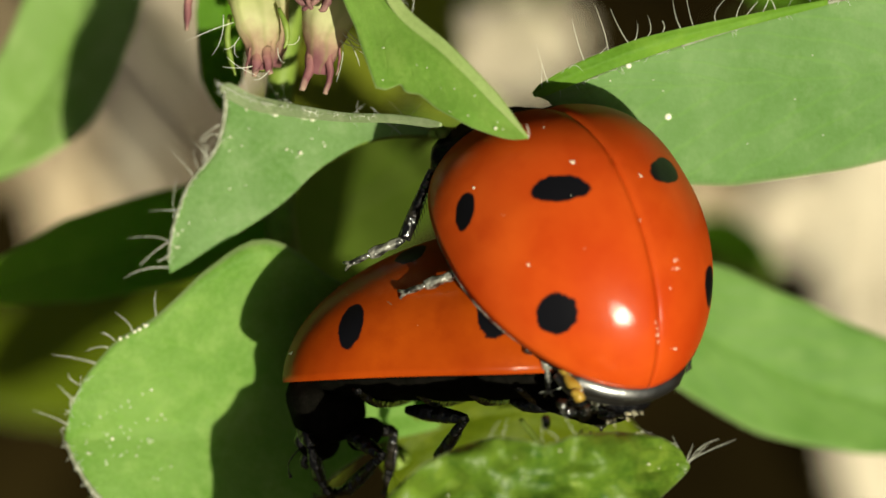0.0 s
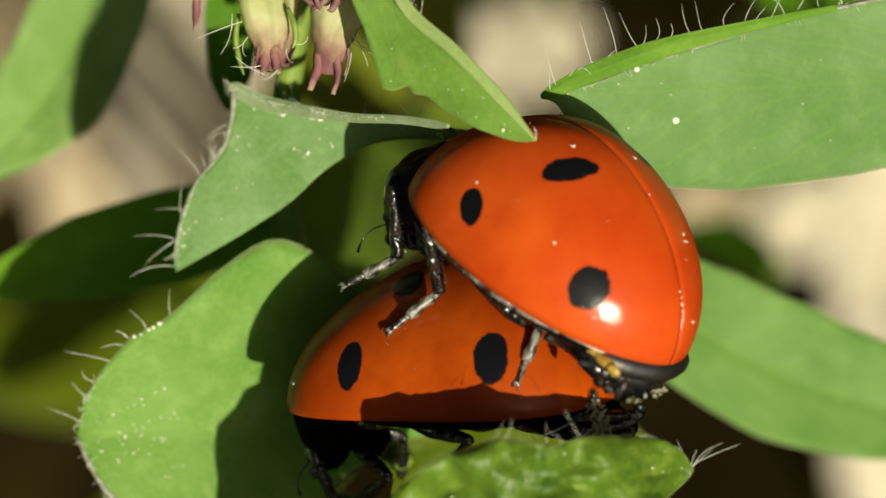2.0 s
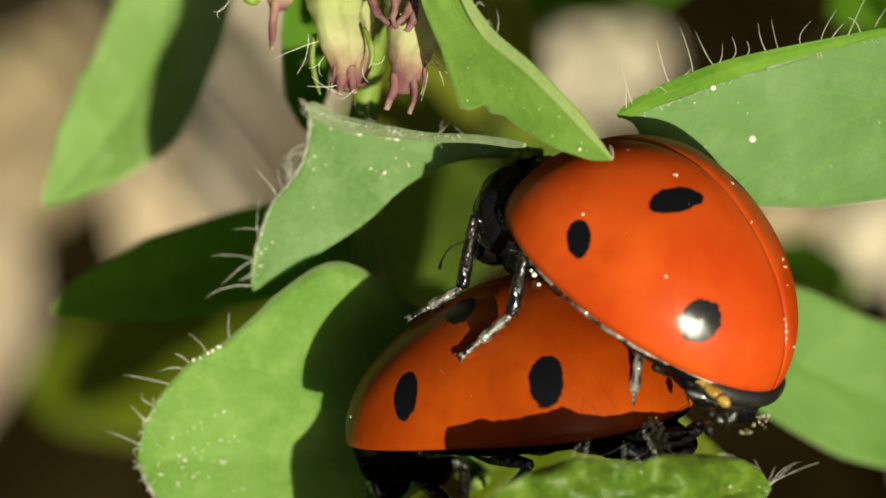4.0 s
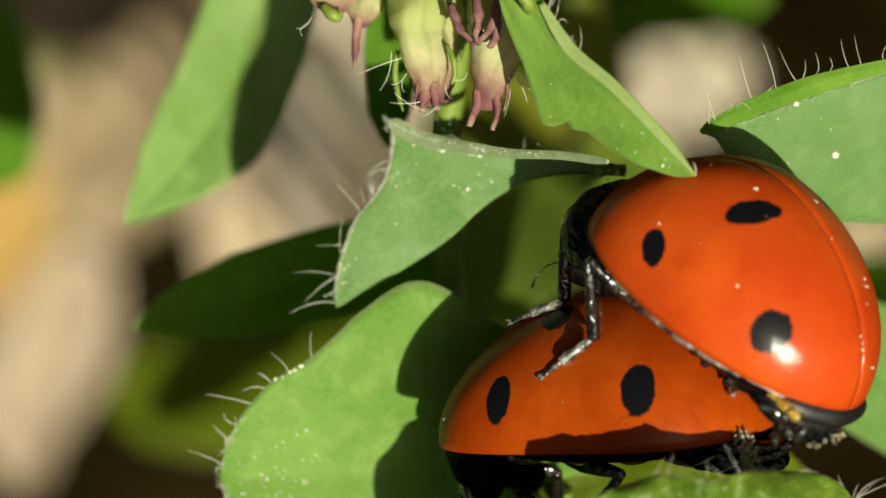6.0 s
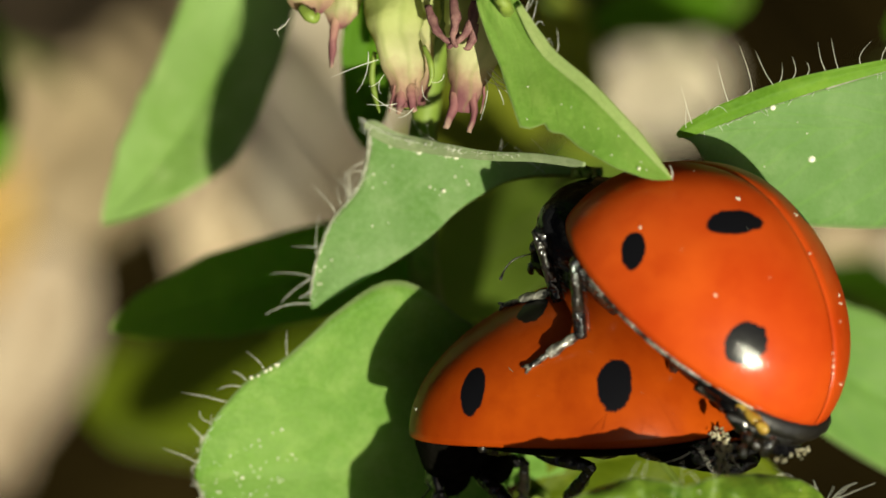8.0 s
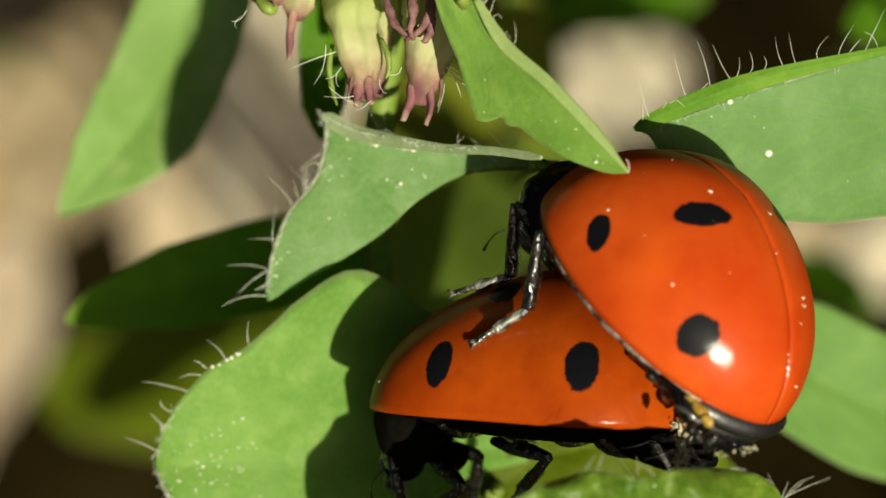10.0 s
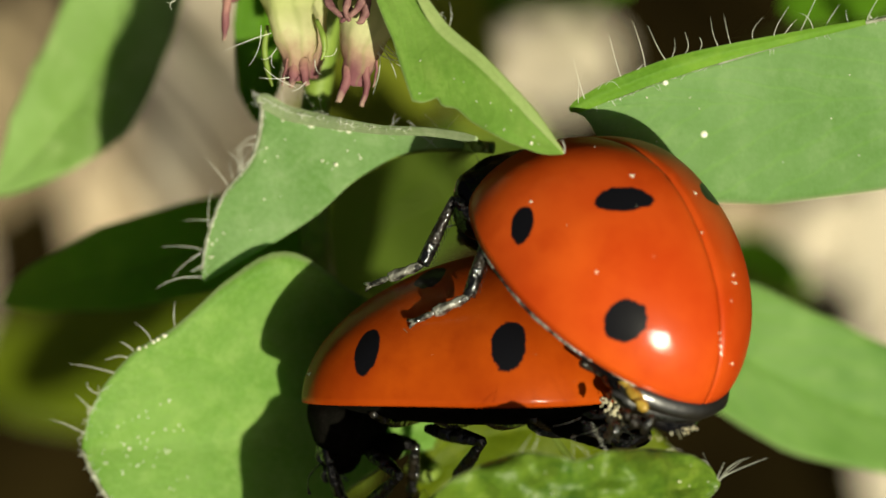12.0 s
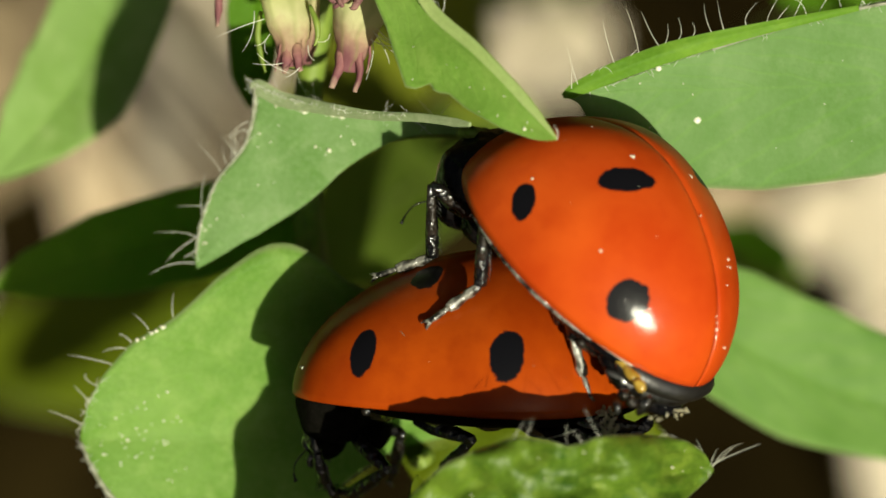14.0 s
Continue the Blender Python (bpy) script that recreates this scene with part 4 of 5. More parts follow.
def beetle(label, shell, form, k, px=3.10, pz=-0.55, pk=1.0, black=BLACK, ck=1.0, deep=0.6):
    e = base("ladybird", (0, 0, 0), label, "ladybird", "mating ladybirds")
    V = lambda x, y, z: Vector((x + form.middle, y, z)) * U * k
    for side in (1, -1):
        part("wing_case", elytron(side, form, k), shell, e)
    tilt = Euler((0, radians(42), 0)).to_matrix()
    bm = bmesh.new()
    blob(bm, V(-0.1, 0, -0.12), [c * U * k for c in (3.12, form.half * 0.88, deep)], None, 28, 14)
    part("abdomen", bm, black, e, "black underside")
    for i in range(4):
        bm = bmesh.new()
        blob(bm, V(-2.05 - 0.20 * i, 0, -0.48 - 0.12 * i), [c * U * k for c in (0.62, 1.5 - 0.27 * i, 0.42 - 0.05 * i)], None, 18, 10)
        part("tail_segment", bm, black, e, "black tail segment")
    pro = bmesh.new()
    blob(pro, V(px, 0, pz), [c * U * k * pk for c in (0.92, 1.72, 1.05)], tilt, 36, 22)
    for vert in pro.verts:
        vert.co += noise.noise_vector(vert.co / U * 1.3) * 0.16 * U + noise.noise_vector(vert.co / U * 4) * 0.03 * U
    pro = part("pronotum", pro, DULL if black == DULL else shield_material((((px + form.middle + (0.45 if pk == 1 else 0.7) * pk) * k, 1.2 * pk * k, (pz + (-0.45 if pk == 1 else 0.3) * pk) * k), (0.42 * ck, 0.42 * ck, 0.60 * ck))), e, "black neck shield")
    bm = bmesh.new()
    blob(bm, V(px - 0.75, 0, pz - 0.55), [c * U * k * pk ** 2 for c in (0.75, 1.1, 0.55)], tilt, 18, 11)
    part("breast_plate", bm, black, e, "black breast between the front legs")
    hd = bmesh.new()
    blob(hd, V(px + 0.25 * pk, 0, pz - 0.95 * pk), [c * U * k * pk for c in (0.55, 0.85, 0.55)], tilt, 18, 11)
    hd = part("head", hd, black, e, "black head")
    for side in (1, -1):
        bm = bmesh.new()
        blob(bm, V(px + 0.52 * pk, 0.72 * side * pk, pz - 0.90 * pk), [c * U * k for c in (0.13, 0.11, 0.16)], None, 12, 8)
        part("eye", bm, LEG, hd)
        bm = tube(bmesh.new(), [V(px + 0.5 * pk, 0.5 * side, pz - 1.05 * pk), V(px + 0.72 * pk, 0.75 * side, pz - 1.4 * pk), V(px + 0.7 * pk, 0.90 * side, pz - 1.65 * pk), V(px + 0.6 * pk, 1.0 * side, pz - 1.85 * pk)], [0.022 * U * k, 0.016 * U * k, 0.016 * U * k, 0.04 * U * k], 6, 12)
        part("antenna", bm, LEG, hd, "thin dark antenna")
        bm = tube(bmesh.new(), [V(px + 0.45 * pk, 0.25 * side, pz - 1.25 * pk), V(px + 0.55 * pk, 0.3 * side, pz - 1.5 * pk), V(px + 0.5 * pk, 0.2 * side, pz - 1.65 * pk)], [0.10 * U * k, 0.09 * U * k, 0.05 * U * k], 7, 6)
        part("palp", bm, LEG, hd)
    for x in (-1.6, -0.6, 0.4, 1.5):
        bm = tube(bmesh.new(), [V(x, 1.9, 0.2 - deep), V(x - 0.1, 0.9, -0.1 - deep), V(x - 0.1, -0.9, -0.1 - deep), V(x, -1.9, 0.2 - deep)], [0.09 * U * k] * 4, 6, 12)
        part("belly_plate", bm, LEG, e)
    return e


# plan units: seconds, place, turn about x, y, z
MALE = [
    (0, 3.11, -0.02, 1.45, 34.1, 29.9, 117.6), (0.1, 2.73, -0.1, 1.43, 23.7, 27, 110.9), (0.2, 2.79, -0.44, 1.41, 20.3, 32.3, 108.2),
    (0.3, 2.74, -0.45, 1.41, 22, 32.2, 108.2), (0.4, 2.83, -0.37, 1.5, 43.4, 33.1, 117.6), (0.5, 3.2, 0.07, 1.55, 57.1, 32.5, 128.8),
    (0.6, 3.14, 0.03, 1.56, 65.2, 30.7, 132.2), (0.7, 3.01, -0.1, 1.54, 67, 30.5, 132.2), (0.8, 2.88, -0.11, 1.52, 67.2, 30.2, 131.2),
    (0.9, 3.04, -0.09, 1.48, 65, 30.7, 131.3), (1, 3.2, 0.03, 1.46, 63.9, 28.6, 132.5), (1.1, 3.71, 0.13, 1.3, 79.8, 19.1, 133.8),
    (1.2, 3.85, -0.13, 1.1, 94.6, 12.8, 133.8), (1.3, 3.81, 0.02, 1.2, 88.1, 12.3, 130.3), (1.4, 3.21, 0.27, 1.55, 60.3, 19.9, 130.5),
    (1.5, 3.21, -0.03, 1.77, 63.6, 23.9, 135.1), (1.7, 3.01, -0.04, 1.62, 63, 26.1, 134.8), (1.8, 2.86, -0.11, 1.6, 62.3, 28.3, 136.2),
    (2, 2.56, -0.08, 1.46, 60.9, 27.6, 137.2), (2.2, 2.51, -0.08, 1.48, 61.5, 26.2, 139.2), (2.5, 2.42, -0.16, 1.6, 60.8, 25.9, 138.8),
    (3, 2.41, -0.17, 1.47, 58.7, 24.9, 136.9), (3.3, 2.49, -0.21, 1.65, 57.8, 30.5, 137.1), (3.5, 2.8, -0.09, 1.38, 62.3, 20.8, 138.1),
    (3.6, 3.02, -0.27, 1.25, 76.7, 20.7, 142.8), (3.7, 3.16, -0.21, 1.45, 81.4, 11.3, 135.5), (3.8, 3.42, -0.22, 1.42, 74.5, 12.2, 134),
    (3.9, 3.18, 0.07, 1.14, 76.5, 5.1, 134.5), (4, 2.87, -0.13, 1.03, 62.5, 18.3, 138.4), (4.1, 2.21, -0.17, 1.75, 60, 17.8, 138.1),
    (4.2, 2.33, -0.16, 1.63, 57.5, 19.6, 137.6), (6.3, 3, -0.21, 1.85, 61.6, 26.5, 135), (6.4, 3.03, -0.2, 1.72, 59.7, 25.8, 132.8),
    (6.5, 2.86, -0.26, 1.9, 56.2, 25.7, 131.7), (6.7, 2.47, -0.16, 2.06, 63.4, 19.4, 133.1), (6.8, 2.57, -0.11, 1.73, 61, 20.2, 134.3),
    (7, 2.95, -0.17, 1.36, 61.7, 23.2, 134.1), (7.2, 2.55, -0.26, 1.83, 65.8, 19, 135.1), (9.3, 3.37, -0.2, 1.34, 57.7, 32.5, 127.2),
    (9.4, 3.23, -0.18, 1.36, 65.6, 27.9, 129.6), (9.5, 3.34, -0.2, 1.25, 69.9, 26.2, 130.9), (9.8, 3.13, -0.04, 1.45, 57.4, 25.9, 124.4),
    (10, 3.11, -0.17, 1.58, 58, 27.1, 125.6), (10.2, 2.93, -0.26, 1.81, 63.7, 27.8, 124.3), (10.4, 3.03, -0.28, 1.75, 61.3, 29.2, 124.1),
    (10.5, 3.09, -0.17, 1.57, 61.1, 26.3, 124.3), (10.7, 3.04, -0.17, 1.68, 59.3, 24.8, 121.5), (10.9, 3.04, -0, 1.48, 62.6, 20.9, 121.6),
    (11, 3.66, -0.27, 1.47, 89, 13.3, 124.5), (11.1, 4.12, -0.4, 1.52, 94.6, 1.8, 118), (11.2, 3.8, -0.53, 1.46, 75.1, 3.2, 120.7),
    (11.3, 3.22, -0.29, 1.68, 53.5, 23.9, 128), (11.4, 3.03, -0.27, 1.81, 53.7, 26.2, 129.3), (11.5, 3.09, -0.33, 1.88, 50.7, 28.3, 127),
    (11.6, 2.86, -0.51, 1.43, 28.1, 31.5, 115.1), (11.7, 2.68, -0.52, 1.43, 23.2, 28, 112.4), (11.8, 2.78, -0.62, 1.42, 26.8, 31.9, 114.2),
    (11.9, 3.01, -0.25, 1.58, 49.6, 29.4, 125.1), (12, 3.13, -0.27, 1.45, 53.3, 29.8, 127.5), (12.1, 3.42, -0.05, 1.08, 53.2, 25.9, 128.9),
    (12.3, 3.13, -0.08, 0.98, 57.5, 26.6, 129), (12.5, 3.01, -0.06, 0.95, 58.1, 26.6, 128.9), (12.8, 2.91, 0.07, 1.13, 58.8, 23.4, 129.5),
    (13, 3.24, -0.05, 1.22, 60.9, 24.2, 130.5), (13.3, 2.88, -0.04, 1.2, 59.6, 22.6, 129.5), (13.5, 3.01, -0.13, 1.02, 60.4, 26, 129),
    (14, 2.99, -0.16, 1.22, 60.2, 25.6, 128.6),
]
FEMALE = [
    (0, 1.36, -2.39, -0.03, 89.1, 17.2, 180.4), (0.5, 1.22, -2.56, 0.01, 88.9, 16.9, 180.2), (1, 1.28, -2.6, 0, 90.6, 18.3, 178.7),
    (1.2, 1.19, -2.48, 0.11, 90.7, 21.6, 185), (1.5, 1.02, -2.39, -0, 84.8, 17.3, 182.1), (2, 1.34, -2.68, -0.14, 77.1, 19.9, 179.2),
    (2.4, 1.27, -2.82, -0.03, 79.4, 21, 182.3), (2.5, 1.24, -2.86, -0, 80, 20.8, 182.8), (3, 1.13, -2.9, -0.03, 80.1, 20.1, 184.2),
    (3.5, 0.95, -2.74, 0.05, 79.5, 21.4, 185.6), (3.7, 0.86, -2.63, 0.04, 79.3, 20.9, 186.1), (4, 0.94, -2.76, 0.02, 77.2, 20, 181.9),
    (4.2, 0.99, -2.85, 0.02, 76.4, 20.1, 180.2), (6.3, 1.16, -2.63, 0.02, 78.6, 21.5, 180.2), (6.5, 1.01, -2.71, 0, 79.5, 20.1, 182.2),
    (7, 1.08, -2.52, 0.06, 74.4, 19.3, 179.7), (9.5, 1.08, -2.44, 0.06, 83.2, 20, 178), (10, 1.19, -2.47, -0.03, 83.1, 18.6, 175.6),
    (10.5, 1.1, -2.47, -0.03, 86.6, 19.8, 178.7), (11, 0.9, -2.43, -0.1, 87.1, 18.2, 180), (11.5, 1.07, -2.45, -0.01, 82.3, 19.2, 178.9),
    (11.8, 1, -2.54, -0.01, 83.2, 18.3, 177.8), (12, 1.11, -2.52, 0, 84.4, 19.8, 178.9), (12.5, 1.19, -2.74, 0.04, 83.3, 17.9, 173.9),
    (13, 0.98, -2.66, -0, 83.9, 19.6, 176.6), (13.5, 1.23, -2.75, 0.02, 81.6, 19.4, 175.1), (14, 1.06, -2.74, -0.02, 79.1, 17, 175.2),
]
rows_of = lambda table: [(t, pose(x * U, y * U, z * U, a, b, c)) for t, x, y, z, a, b, c in table]
MALE_ROWS, FEMALE_ROWS = rows_of(MALE), rows_of(FEMALE)


def between(rows, t):
    """The pose at t between two rows."""
    for (a, m), (b, n) in zip(rows, rows[1:]):
        if t <= b:
            f = max(0.0, (t - a) / (b - a))
            return Matrix.LocRotScale(m.translation.lerp(n.translation, f), m.to_quaternion().slerp(n.to_quaternion(), f), None)
    return rows[-1][1]


FK = 1.08
# her own orange, darkened: shade under the mate is put into the colour
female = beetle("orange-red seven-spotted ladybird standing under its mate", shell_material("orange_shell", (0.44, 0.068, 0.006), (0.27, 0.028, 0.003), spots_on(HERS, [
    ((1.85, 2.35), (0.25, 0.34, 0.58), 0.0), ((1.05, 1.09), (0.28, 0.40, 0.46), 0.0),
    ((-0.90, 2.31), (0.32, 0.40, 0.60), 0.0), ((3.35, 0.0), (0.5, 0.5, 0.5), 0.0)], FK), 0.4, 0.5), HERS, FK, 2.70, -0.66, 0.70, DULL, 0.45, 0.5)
male = beetle("glossy red seven-spotted ladybird mounted on its mate's back", SHELL, HIS, 1.0, ck=0.75)
F_END = FEMALE_ROWS[-1][1]
F_INV = F_END.inverted()


def on_back(m, h, v, out=0.0, form=HERS, k=FK):
    """A place on the back of a beetle that stands at the pose m."""
    back = m.inverted()
    for i in range(280):
        z = 5.0 - 0.025 * i
        p = back @ P(h, v, z) / (U * k)
        if form.reach(p.x, p.y) < 1 and 0 <= p.z <= form.dome(p.x, p.y):
            return P(h, v, z + out)
    return P(h, v, 0.3 + out)


# her own legs, half hidden in the shade
for path in ([(622, 765, -0.9), (687, 832, 0.1), (622, 872, -1.0), (567, 862, -2.2)], [(548, 748, -0.8), (562, 802, -0.4), (574, 850, -0.9), (604, 892, -1.6)], [(735, 745, -0.4), (838, 778, 0.4), (787, 828, -0.6), (764, 860, -1.7)],
             [(640, 750, -1.6), (712, 765, -1.5), (700, 815, -2.4), (690, 850, -2.9)], [(920, 750, 0.4), (985, 772, 0.7), (1040, 775, 0.2), (1075, 790, -0.6)]):
    pts = [F_INV @ P(*p) for p in path]
    for (a, b), kind in zip(zip(pts, pts[1:]), ("femur", "tibia", "tarsus")):
        ob = leg_part(kind, (b - a).length / U, LEG, female)
        ob.matrix_basis = aim(a, b, Vector((0, 1, 0.2)))


def under(m, h, v, depth):
    """The place below the wing cases of a beetle at the pose m, a depth under their margin."""
    back = m.inverted()
    a, b = ((back @ P(h, v, z)).z / U for z in (0.0, 1.0))
    return back @ P(h, v, (-depth - a) / (b - a))


def crumbs(name, who, m, path, count, spread, size, depth, seed, label):
    """Pale shreds and crumbs along a short path, a depth under the margin or, from 1 up, at that height, as one part."""
    r_ = random.Random(seed)
    bm = bmesh.new()
    for _ in range(count):
        h, v = spline(path, r_.random())
        r = r_.uniform(*size) * U
        h, v = h + r_.uniform(-1, 1) * spread, v + r_.uniform(-1, 1) * spread * 0.6
        c = under(m, h, v, depth + r_.uniform(-0.15, 0.15)) if depth < 1 else m.inverted() @ P(h, v, depth + r_.uniform(-0.15, 0.15))
        first = len(bm.verts)
        blob(bm, c, (r * r_.uniform(0.8, 2.2), r * r_.uniform(0.3, 0.8), r * r_.uniform(0.3, 0.8)), Euler([r_.uniform(0, 6) for _ in range(3)]).to_matrix(), 8, 5)
        bm.verts.ensure_lookup_table()
        for vert in bm.verts[first:]:
            vert.co += Vector([r_.uniform(-1, 1) for _ in range(3)]) * r * 0.45
    return tagged(part(name, bm, WAX, who, label), kind="stuff")


crumbs("waxy_drop", female, F_END, [Vector(p) for p in ((1066, 728), (1076, 748), (1082, 770), (1074, 796))], 90, 14, (0.018, 0.06), 2.5, 3, "pale yellowish shreds at the tail")
for h, v, way in ((1085, 785, (0.9, -0.3, 0)), (1080, 790, (-0.5, -0.6, 0)), (1020, 760, (-0.6, -0.3, 0)), (1095, 780, (0.7, -0.7, 0.1)), (1060, 775, (-0.8, -0.5, 0.1))):
    hair(female, F_INV @ P(h, v, 2.6), F_INV.to_3x3() @ Vector(way), 0.5, (0.05, 0.12, 0.05), 0.018)
M_END = MALE_ROWS[-1][1]
M_INV = M_END.inverted()
amber = bmesh.new()
for h, v, long, wide in ((1118, 664, 0.26, 0.11), (1102, 646, 0.2, 0.08), (1132, 682, 0.16, 0.1)):
    blob(amber, under(M_END, h, v, 0.20), (long * U, wide * U, 0.16 * U), M_INV.to_3x3() @ Euler((0, 0, radians(-46))).to_matrix(), 18, 11)
for vert in amber.verts:
    vert.co += noise.noise_vector(vert.co / U * 5) * 0.05 * U
part("genital_plate", amber, AMBER, male, "translucent amber plate under the tail")
for size, drop, thick in ((0.975, 0.24, 0.24), (0.93, 0.56, 0.22)):
    arc = [HIS.rim(radians(a)) for a in (142, 149, 156, 163, 170, 177, 186, 198, 215)]
    bm = tube(bmesh.new(), [Vector((x * size, y * size, -drop)) * U for x, y in arc], [0.04 * U] + [thick * U] * 7 + [0.04 * U], 12, 40)
    part("tail_plate", bm, SLICK, male, "polished black tail plate")
bm = tube(bmesh.new(), [Vector((*(0.992 * c for c in HIS.rim(radians(a))), -0.07)) * U for a in (132, 142, 152, 160, 168, 176, 184)], [0.008 * U, 0.03 * U, 0.022 * U, 0.03 * U, 0.008 * U], 6, 40)
part("pale_edge", bm, HAIR, male, "pale downy edge under the wing cases")
r_ = random.Random(21)
for h, v, r in ((1104, 698, 0.15), (1120, 712, 0.16), (1140, 718, 0.15), (1092, 722, 0.13)):
    bm = bmesh.new()
    blob(bm, under(M_END, h, v, 0.45), (r * U * r_.uniform(0.7, 1.9), r * U * r_.uniform(0.5, 0.9), r * U * r_.uniform(0.5, 0.9)), Euler([r_.uniform(0, 6) for _ in range(3)]).to_matrix(), 10, 7)
    for vert in bm.verts:
        vert.co += Vector([r_.uniform(-1, 1) for _ in range(3)]) * 0.025 * U
    part("tail_piece", bm, LEG, male)
# pale tubes along the rim carry its glint band in their colour
bm = tube(bmesh.new(), [M_INV @ P(*p) for p in ((1010, 570, 2.6), (1060, 625, 2.7), (1095, 655, 2.7), (1130, 668, 2.6))], [0.07 * U, 0.1 * U, 0.1 * U, 0.06 * U], 7, 16)
part("side_fold", bm, TARSUS, male, "skin fold under the wing case, a glint band put into its pale colour")
bm = tube(bmesh.new(), [Vector((*(0.985 * c for c in HIS.rim(radians(d))), -0.10)) * U for d in (70, 80, 90, 100, 110, 120, 130)], [0.01 * U, 0.05 * U, 0.06 * U, 0.07 * U, 0.05 * U, 0.02 * U], 7, 40)
part("side_fold", bm, TARSUS, male, "skin fold under the wing case, a glint band put into its pale colour")
crumbs("dirt_crumbs", male, M_END, [Vector(p) for p in ((1150, 742), (1180, 738), (1212, 728))], 26, 10, (0.010, 0.04), 0.4, 4, "pale crumbs stuck to the tail")

mid_pose = between(MALE_ROWS, 11.0).inverted()
bm = bmesh.new()
blob(bm, mid_pose @ P(1208, 672, 2.75), (0.23 * U, 0.60 * U, 0.2 * U), (mid_pose.to_3x3().normalized() @ Euler((0, 0, radians(6))).to_matrix()), 16, 9)
part("amber_plate", bm, AMBER, male, "shiny amber plate under the tail")
her_pose = between(FEMALE_ROWS, 11.0).inverted()
for h, v, z, l, w, turn in ((1050, 690, 1.9, 0.75, 0.14, -4), (1075, 712, 1.8, 0.6, 0.13, 8), (1040, 728, 1.6, 0.5, 0.15, -14), (1090, 738, 1.5, 0.4, 0.16, 20), (1010, 712, 1.7, 0.4, 0.12, -25), (1120, 700, 1.5, 0.3, 0.16, 40)):
    bm = bmesh.new()
    blob(bm, her_pose @ P(h, v, z), (l * U, w * U, w * 1.1 * U), (her_pose.to_3x3().normalized() @ Euler((0, 0, radians(turn))).to_matrix()), 16, 9)
    for vert in bm.verts:
        vert.co += noise.noise_vector(vert.co / U * 4) * 0.06 * U
    part("tail_piece", bm, LEG, female)

bm = bmesh.new()
at_eleven = between(FEMALE_ROWS, 11.0)
for h, v, r in ((866, 410, 0.065), (873, 424, 0.05), (861, 402, 0.04)):
    blob(bm, her_pose @ on_back(at_eleven, h, v, 0.05), (r * U,) * 3, None, 9, 6)
part("pollen_lump", bm, POLLEN, female, "pale pollen lumps on the wing case")

# fine dark lines on her wing case behind the rear spot
for path in ([(905, 638), (930, 632), (960, 640)], [(902, 650), (935, 652), (975, 648)], [(900, 660), (925, 668), (950, 664)], [(760, 548), (820, 576), (868, 606)], [(920, 630), (945, 648), (985, 656)], [(700, 575), (712, 590), (722, 600)]):
    bm = tube(bmesh.new(), [F_INV @ on_back(F_END, h, v, 0.0) for h, v in path], [0.006 * U, 0.014 * U, 0.005 * U], 5, 10)
    part("dark_line", bm, TWIG, female, "thin dark line")

# pale grains on both backs
MOTES = {male: (HIS, 1.0, M_END, M_INV, ((1120, 279, 6), (942, 317, 5), (841, 274, 4), (848, 393, 5), (875, 410, 4), (1063, 445, 5), (1076, 583, 5), (1224, 314, 4), (1240, 382, 3), (1162, 420, 2), (1048, 225, 3), (1288, 460, 4),
                (1291, 474, 4), (1286, 505, 3), (1282, 616, 4), (1268, 560, 3), (1269, 572, 3), (1268, 584, 4), (1267, 596, 3), (1180, 600, 2), (1010, 360, 2), (950, 470, 2), (1130, 330, 2), (1200, 520, 2), (1000, 250, 2))),
         female: (HERS, FK, F_END, F_INV, ((536, 652, 6), (850, 642, 2), (700, 520, 2), (640, 560, 2), (760, 640, 2), (900, 640, 2), (590, 690, 2)))}
for who, (form, k, at, back, places) in MOTES.items():
    r_ = random.Random(5)
    bm = bmesh.new()
    for h, v, size in places:
        for n in range(1 if size < 4 else 3):
            r = 0.0062 * size * (1 if n == 0 else r_.uniform(0.4, 0.7))
            blob(bm, back @ on_back(at, h + n * r_.uniform(-2, 2), v - n * r_.uniform(0, 2.5), 0.0, form, k), (r * U, r * U * 0.9, r * U * 1.1), None, 7, 5)
    tagged(part("dust", bm, POLLEN, who, "scattered pale dust grains"), kind="stuff")

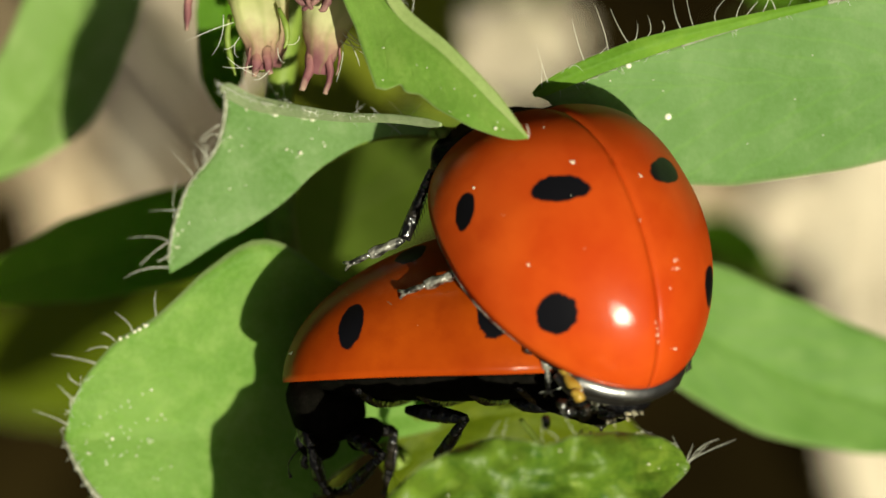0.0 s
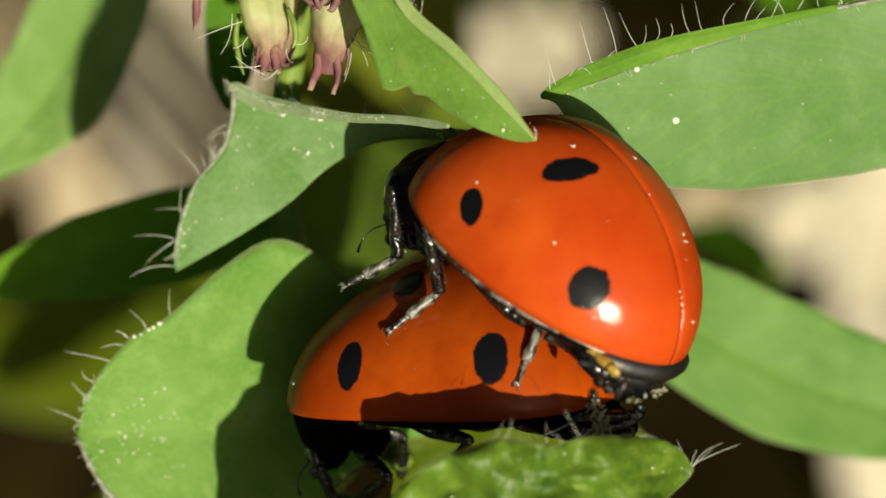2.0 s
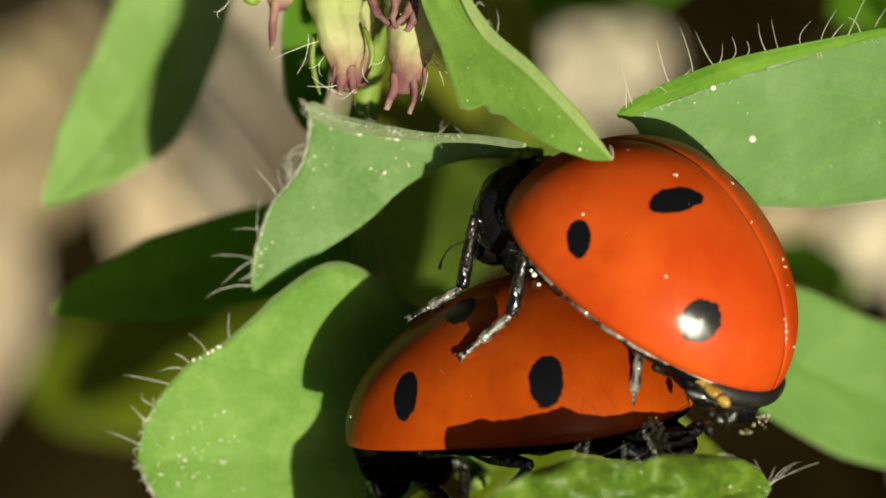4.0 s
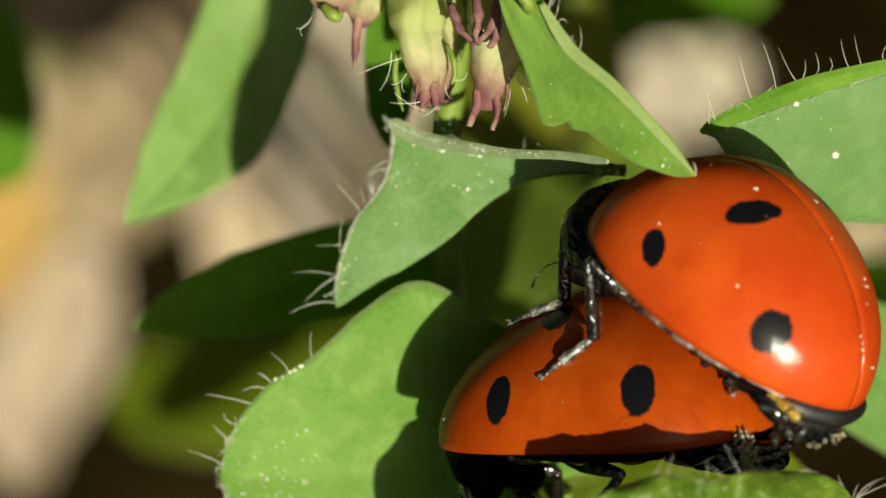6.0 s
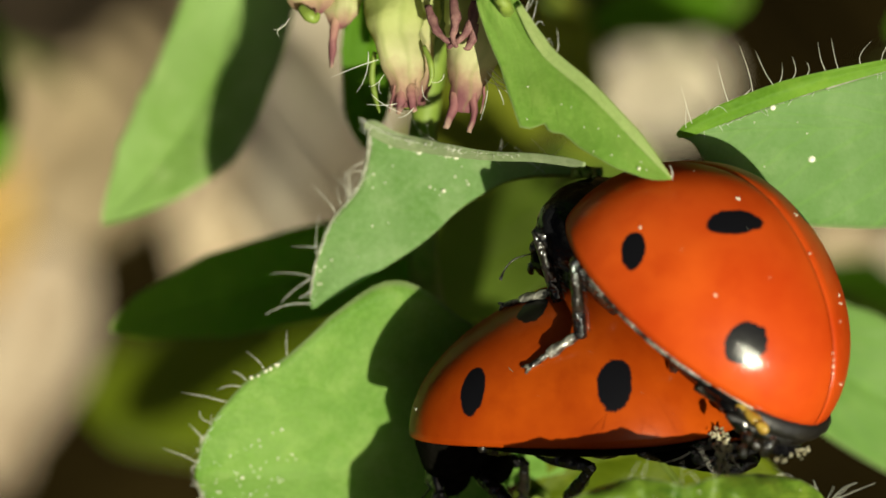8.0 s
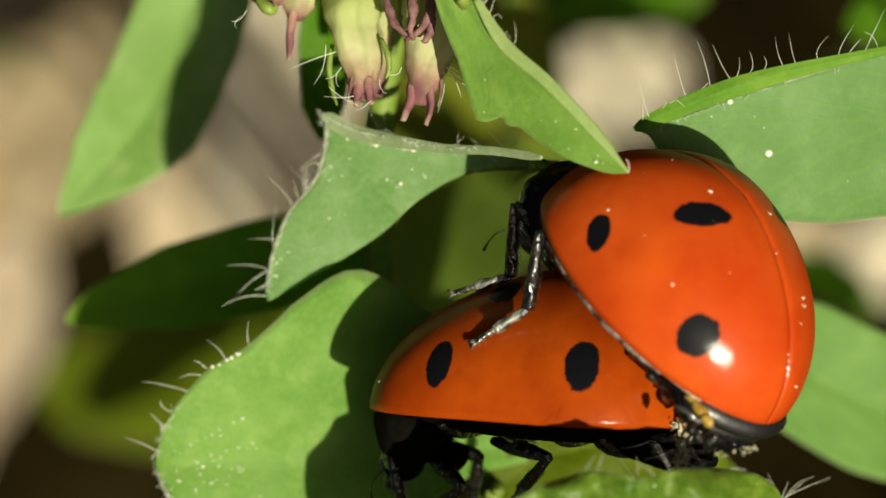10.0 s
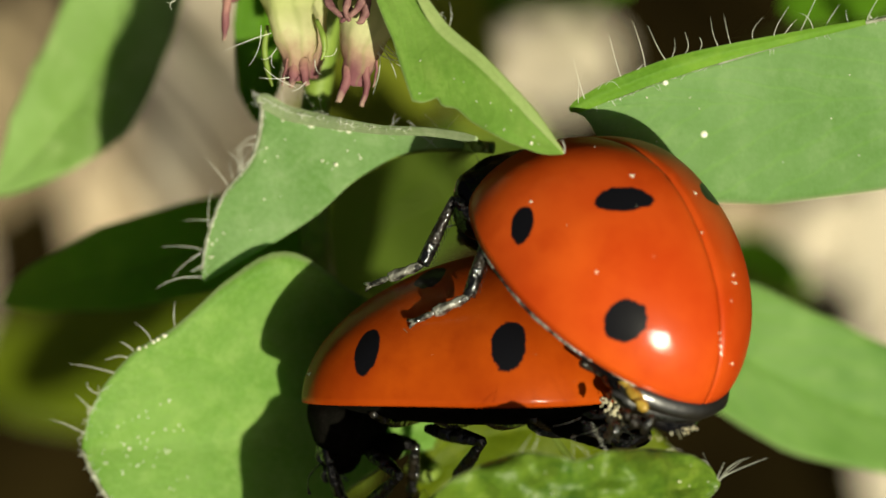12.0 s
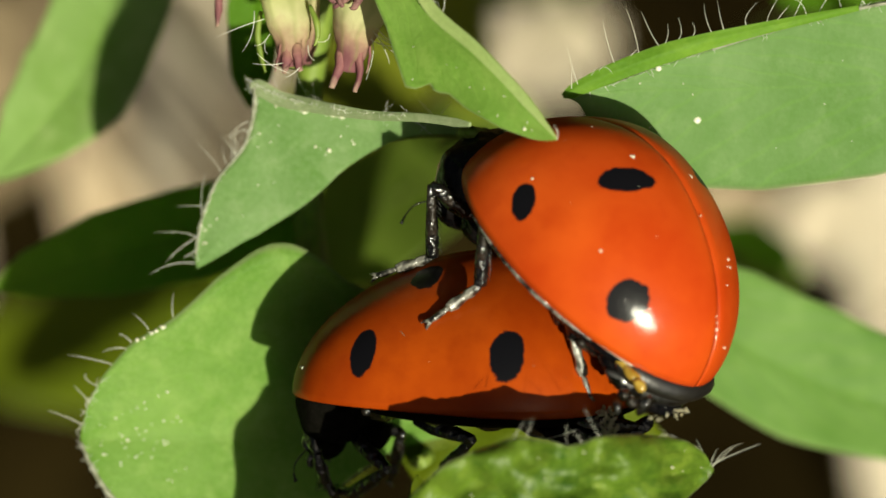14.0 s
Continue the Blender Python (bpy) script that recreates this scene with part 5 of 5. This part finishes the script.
# the male's gripping legs: hip in his space, lengths, then seconds with the ankle and toe on the female's back
FEET = [
    ((2.3, 0.95, -0.95), 1.35, 1.5, [(0.5, 763, 422, 648, 472), (1.5, 742, 423, 637, 473), (2.5, 737, 484, 646, 534), (3.5, 710, 473, 612, 535), (6.5, 761, 463, 656, 498), (7.0, 776, 461, 669, 493),
                                    (9.5, 799, 424, 689, 451), (10.5, 757, 438, 652, 473), (11.0, 722, 437, 627, 467), (11.5, 724, 446, 634, 476), (12.0, 736, 443, 662, 472), (13.0, 756, 438, 648, 475), (14.0, 765, 455, 660, 490)]),
    ((1.1, 1.25, -0.9), 1.7, 1.6, [(0.5, 863, 482, 756, 519), (1.5, 815, 491, 707, 553), (2.5, 814, 537, 734, 619), (3.5, 807, 518, 712, 598), (6.5, 796, 533, 696, 603), (7.0, 816, 526, 719, 593),
                                   (9.5, 829, 489, 724, 551), (10.5, 787, 488, 682, 558), (11.0, 787, 477, 670, 545), (11.5, 794, 501, 684, 563), (12.0, 818, 500, 708, 550), (13.0, 843, 490, 726, 553), (14.0, 850, 505, 756, 572)]),
    ((-0.7, 1.3, -0.85), 1.2, 1.5, [(0.5, 1010, 590, 1013, 655), (1.0, 1074, 575, 1073, 658), (1.5, 1040, 573, 1029, 628), (2.0, 994, 572, 967, 637), (2.5, 994, 602, 1016, 682), (3.0, 999, 600, 1004, 680), (3.5, 1027, 583, 1020, 623),
                                    (6.5, 1052, 620, 1042, 720), (7.0, 1056, 615, 1046, 720), (9.5, 1074, 590, 1059, 681), (10.0, 1054, 640, 1064, 702), (10.5, 1062, 620, 1067, 680), (11.0, 1032, 571, 952, 646),
                                    (11.5, 1060, 650, 1062, 690), (12.0, 1062, 640, 1064, 690), (12.5, 1019, 584, 1014, 649), (13.0, 1030, 610, 1034, 670), (13.5, 1015, 590, 1012, 685), (14.0, 1015, 600, 1030, 655)])]
LEGS = []
for hip, lf, lt, steps in FEET:
    LEGS.append(((Vector(hip) + Vector((HIS.middle, 0, 0))) * U, steps, lf * U, lt * U, leg_part("femur", lf, LEG, male), leg_part("tibia", lt, LEG, male), leg_part("tarsus", 1.2, TARSUS, male, "foot gripping the mate, silver glints put into its pale tone")))
for x, y0 in ((1.9, -1.0), (0.6, -1.3), (-1.1, -1.3)):
    pts = [Vector((x, y0, -0.6)) * U, Vector((x + 0.1, y0 - 1.0, -0.9)) * U, Vector((x - 0.3, y0 - 1.5, -1.7)) * U, Vector((x - 0.5, y0 - 1.6, -2.5)) * U]
    for (a, b), kind in zip(zip(pts, pts[1:]), ("femur", "tibia", "tarsus")):
        leg_part(kind, (b - a).length / U, LEG, male).matrix_basis = aim(a, b, Vector((0, 0, 1)))


def bend(hip, ankle, lf, lt, pole):
    """The knee of a two-piece leg."""
    d = ankle - hip
    n = min(max(d.length, abs(lf - lt) + 1e-6), (lf + lt) * 0.998)
    x = d.normalized()
    c = (lf * lf + n * n - lt * lt) / (2 * lf * n)
    side = (pole - x * pole.dot(x)).normalized()
    return hip + x * (lf * c) + side * (lf * math.sqrt(max(0.0, 1 - c * c)))


# ---------------------------------------------------------------- what moves
SWAY = [(0.0, 16, -12), (0.5, 8, -8), (1.0, 13, -16), (1.5, 4, -17), (2.0, 31, -12), (2.5, 25, -12), (3.0, 17, -5), (3.5, -4, -7), (4.2, 0, -6), (5.2, -2, -4), (6.5, -3, -1), (7.0, -1, -3),
        (8.2, -2, -6), (9.5, -4, -9), (10.0, 7, -11), (10.5, 0, -9), (11.0, -10, -13), (11.5, -10, -12), (12.0, -9, -10), (12.5, 3, -3), (13.0, -13, -7), (13.5, 3, -1), (14.0, 0, 0)]


def motions():
    walk(female, FEMALE_ROWS)
    walk(male, MALE_ROWS)
    home = left.location.copy()
    walk(left, [(t, Matrix.Translation(home + Vector((dh, -dv, 0)) / GRAIN * U)) for t, dh, dv in SWAY])
    for hip, steps, lf, lt, femur, tibia, tarsus in LEGS:
        thigh, shin, foot = [], [], []
        for t, m in MALE_ROWS:
            back = m.inverted()
            her = between(FEMALE_ROWS, t)
            ah, av, th, tv = (piecewise([(s[0], s[i]) for s in steps], max(t, steps[0][0])) for i in (1, 2, 3, 4))
            a, b = back @ on_back(her, ah, av, 0.5), back @ on_back(her, th, tv, 0.12)
            pole = back.to_3x3() @ Vector((0.1, 1.0, 0.25))
            knee = bend(hip, a, lf, lt, pole)
            shin_end = knee + (a - knee).normalized() * lt
            up = back.to_3x3() @ Vector((0, 0.2, 1))
            thigh.append((t, aim(hip, knee, up)))
            shin.append((t, aim(knee, a, up)))
            foot.append((t, aim(shin_end, b + shin_end - a, up)))
        walk(femur, thigh)
        walk(tibia, shin)
        walk(tarsus, foot)


motions()
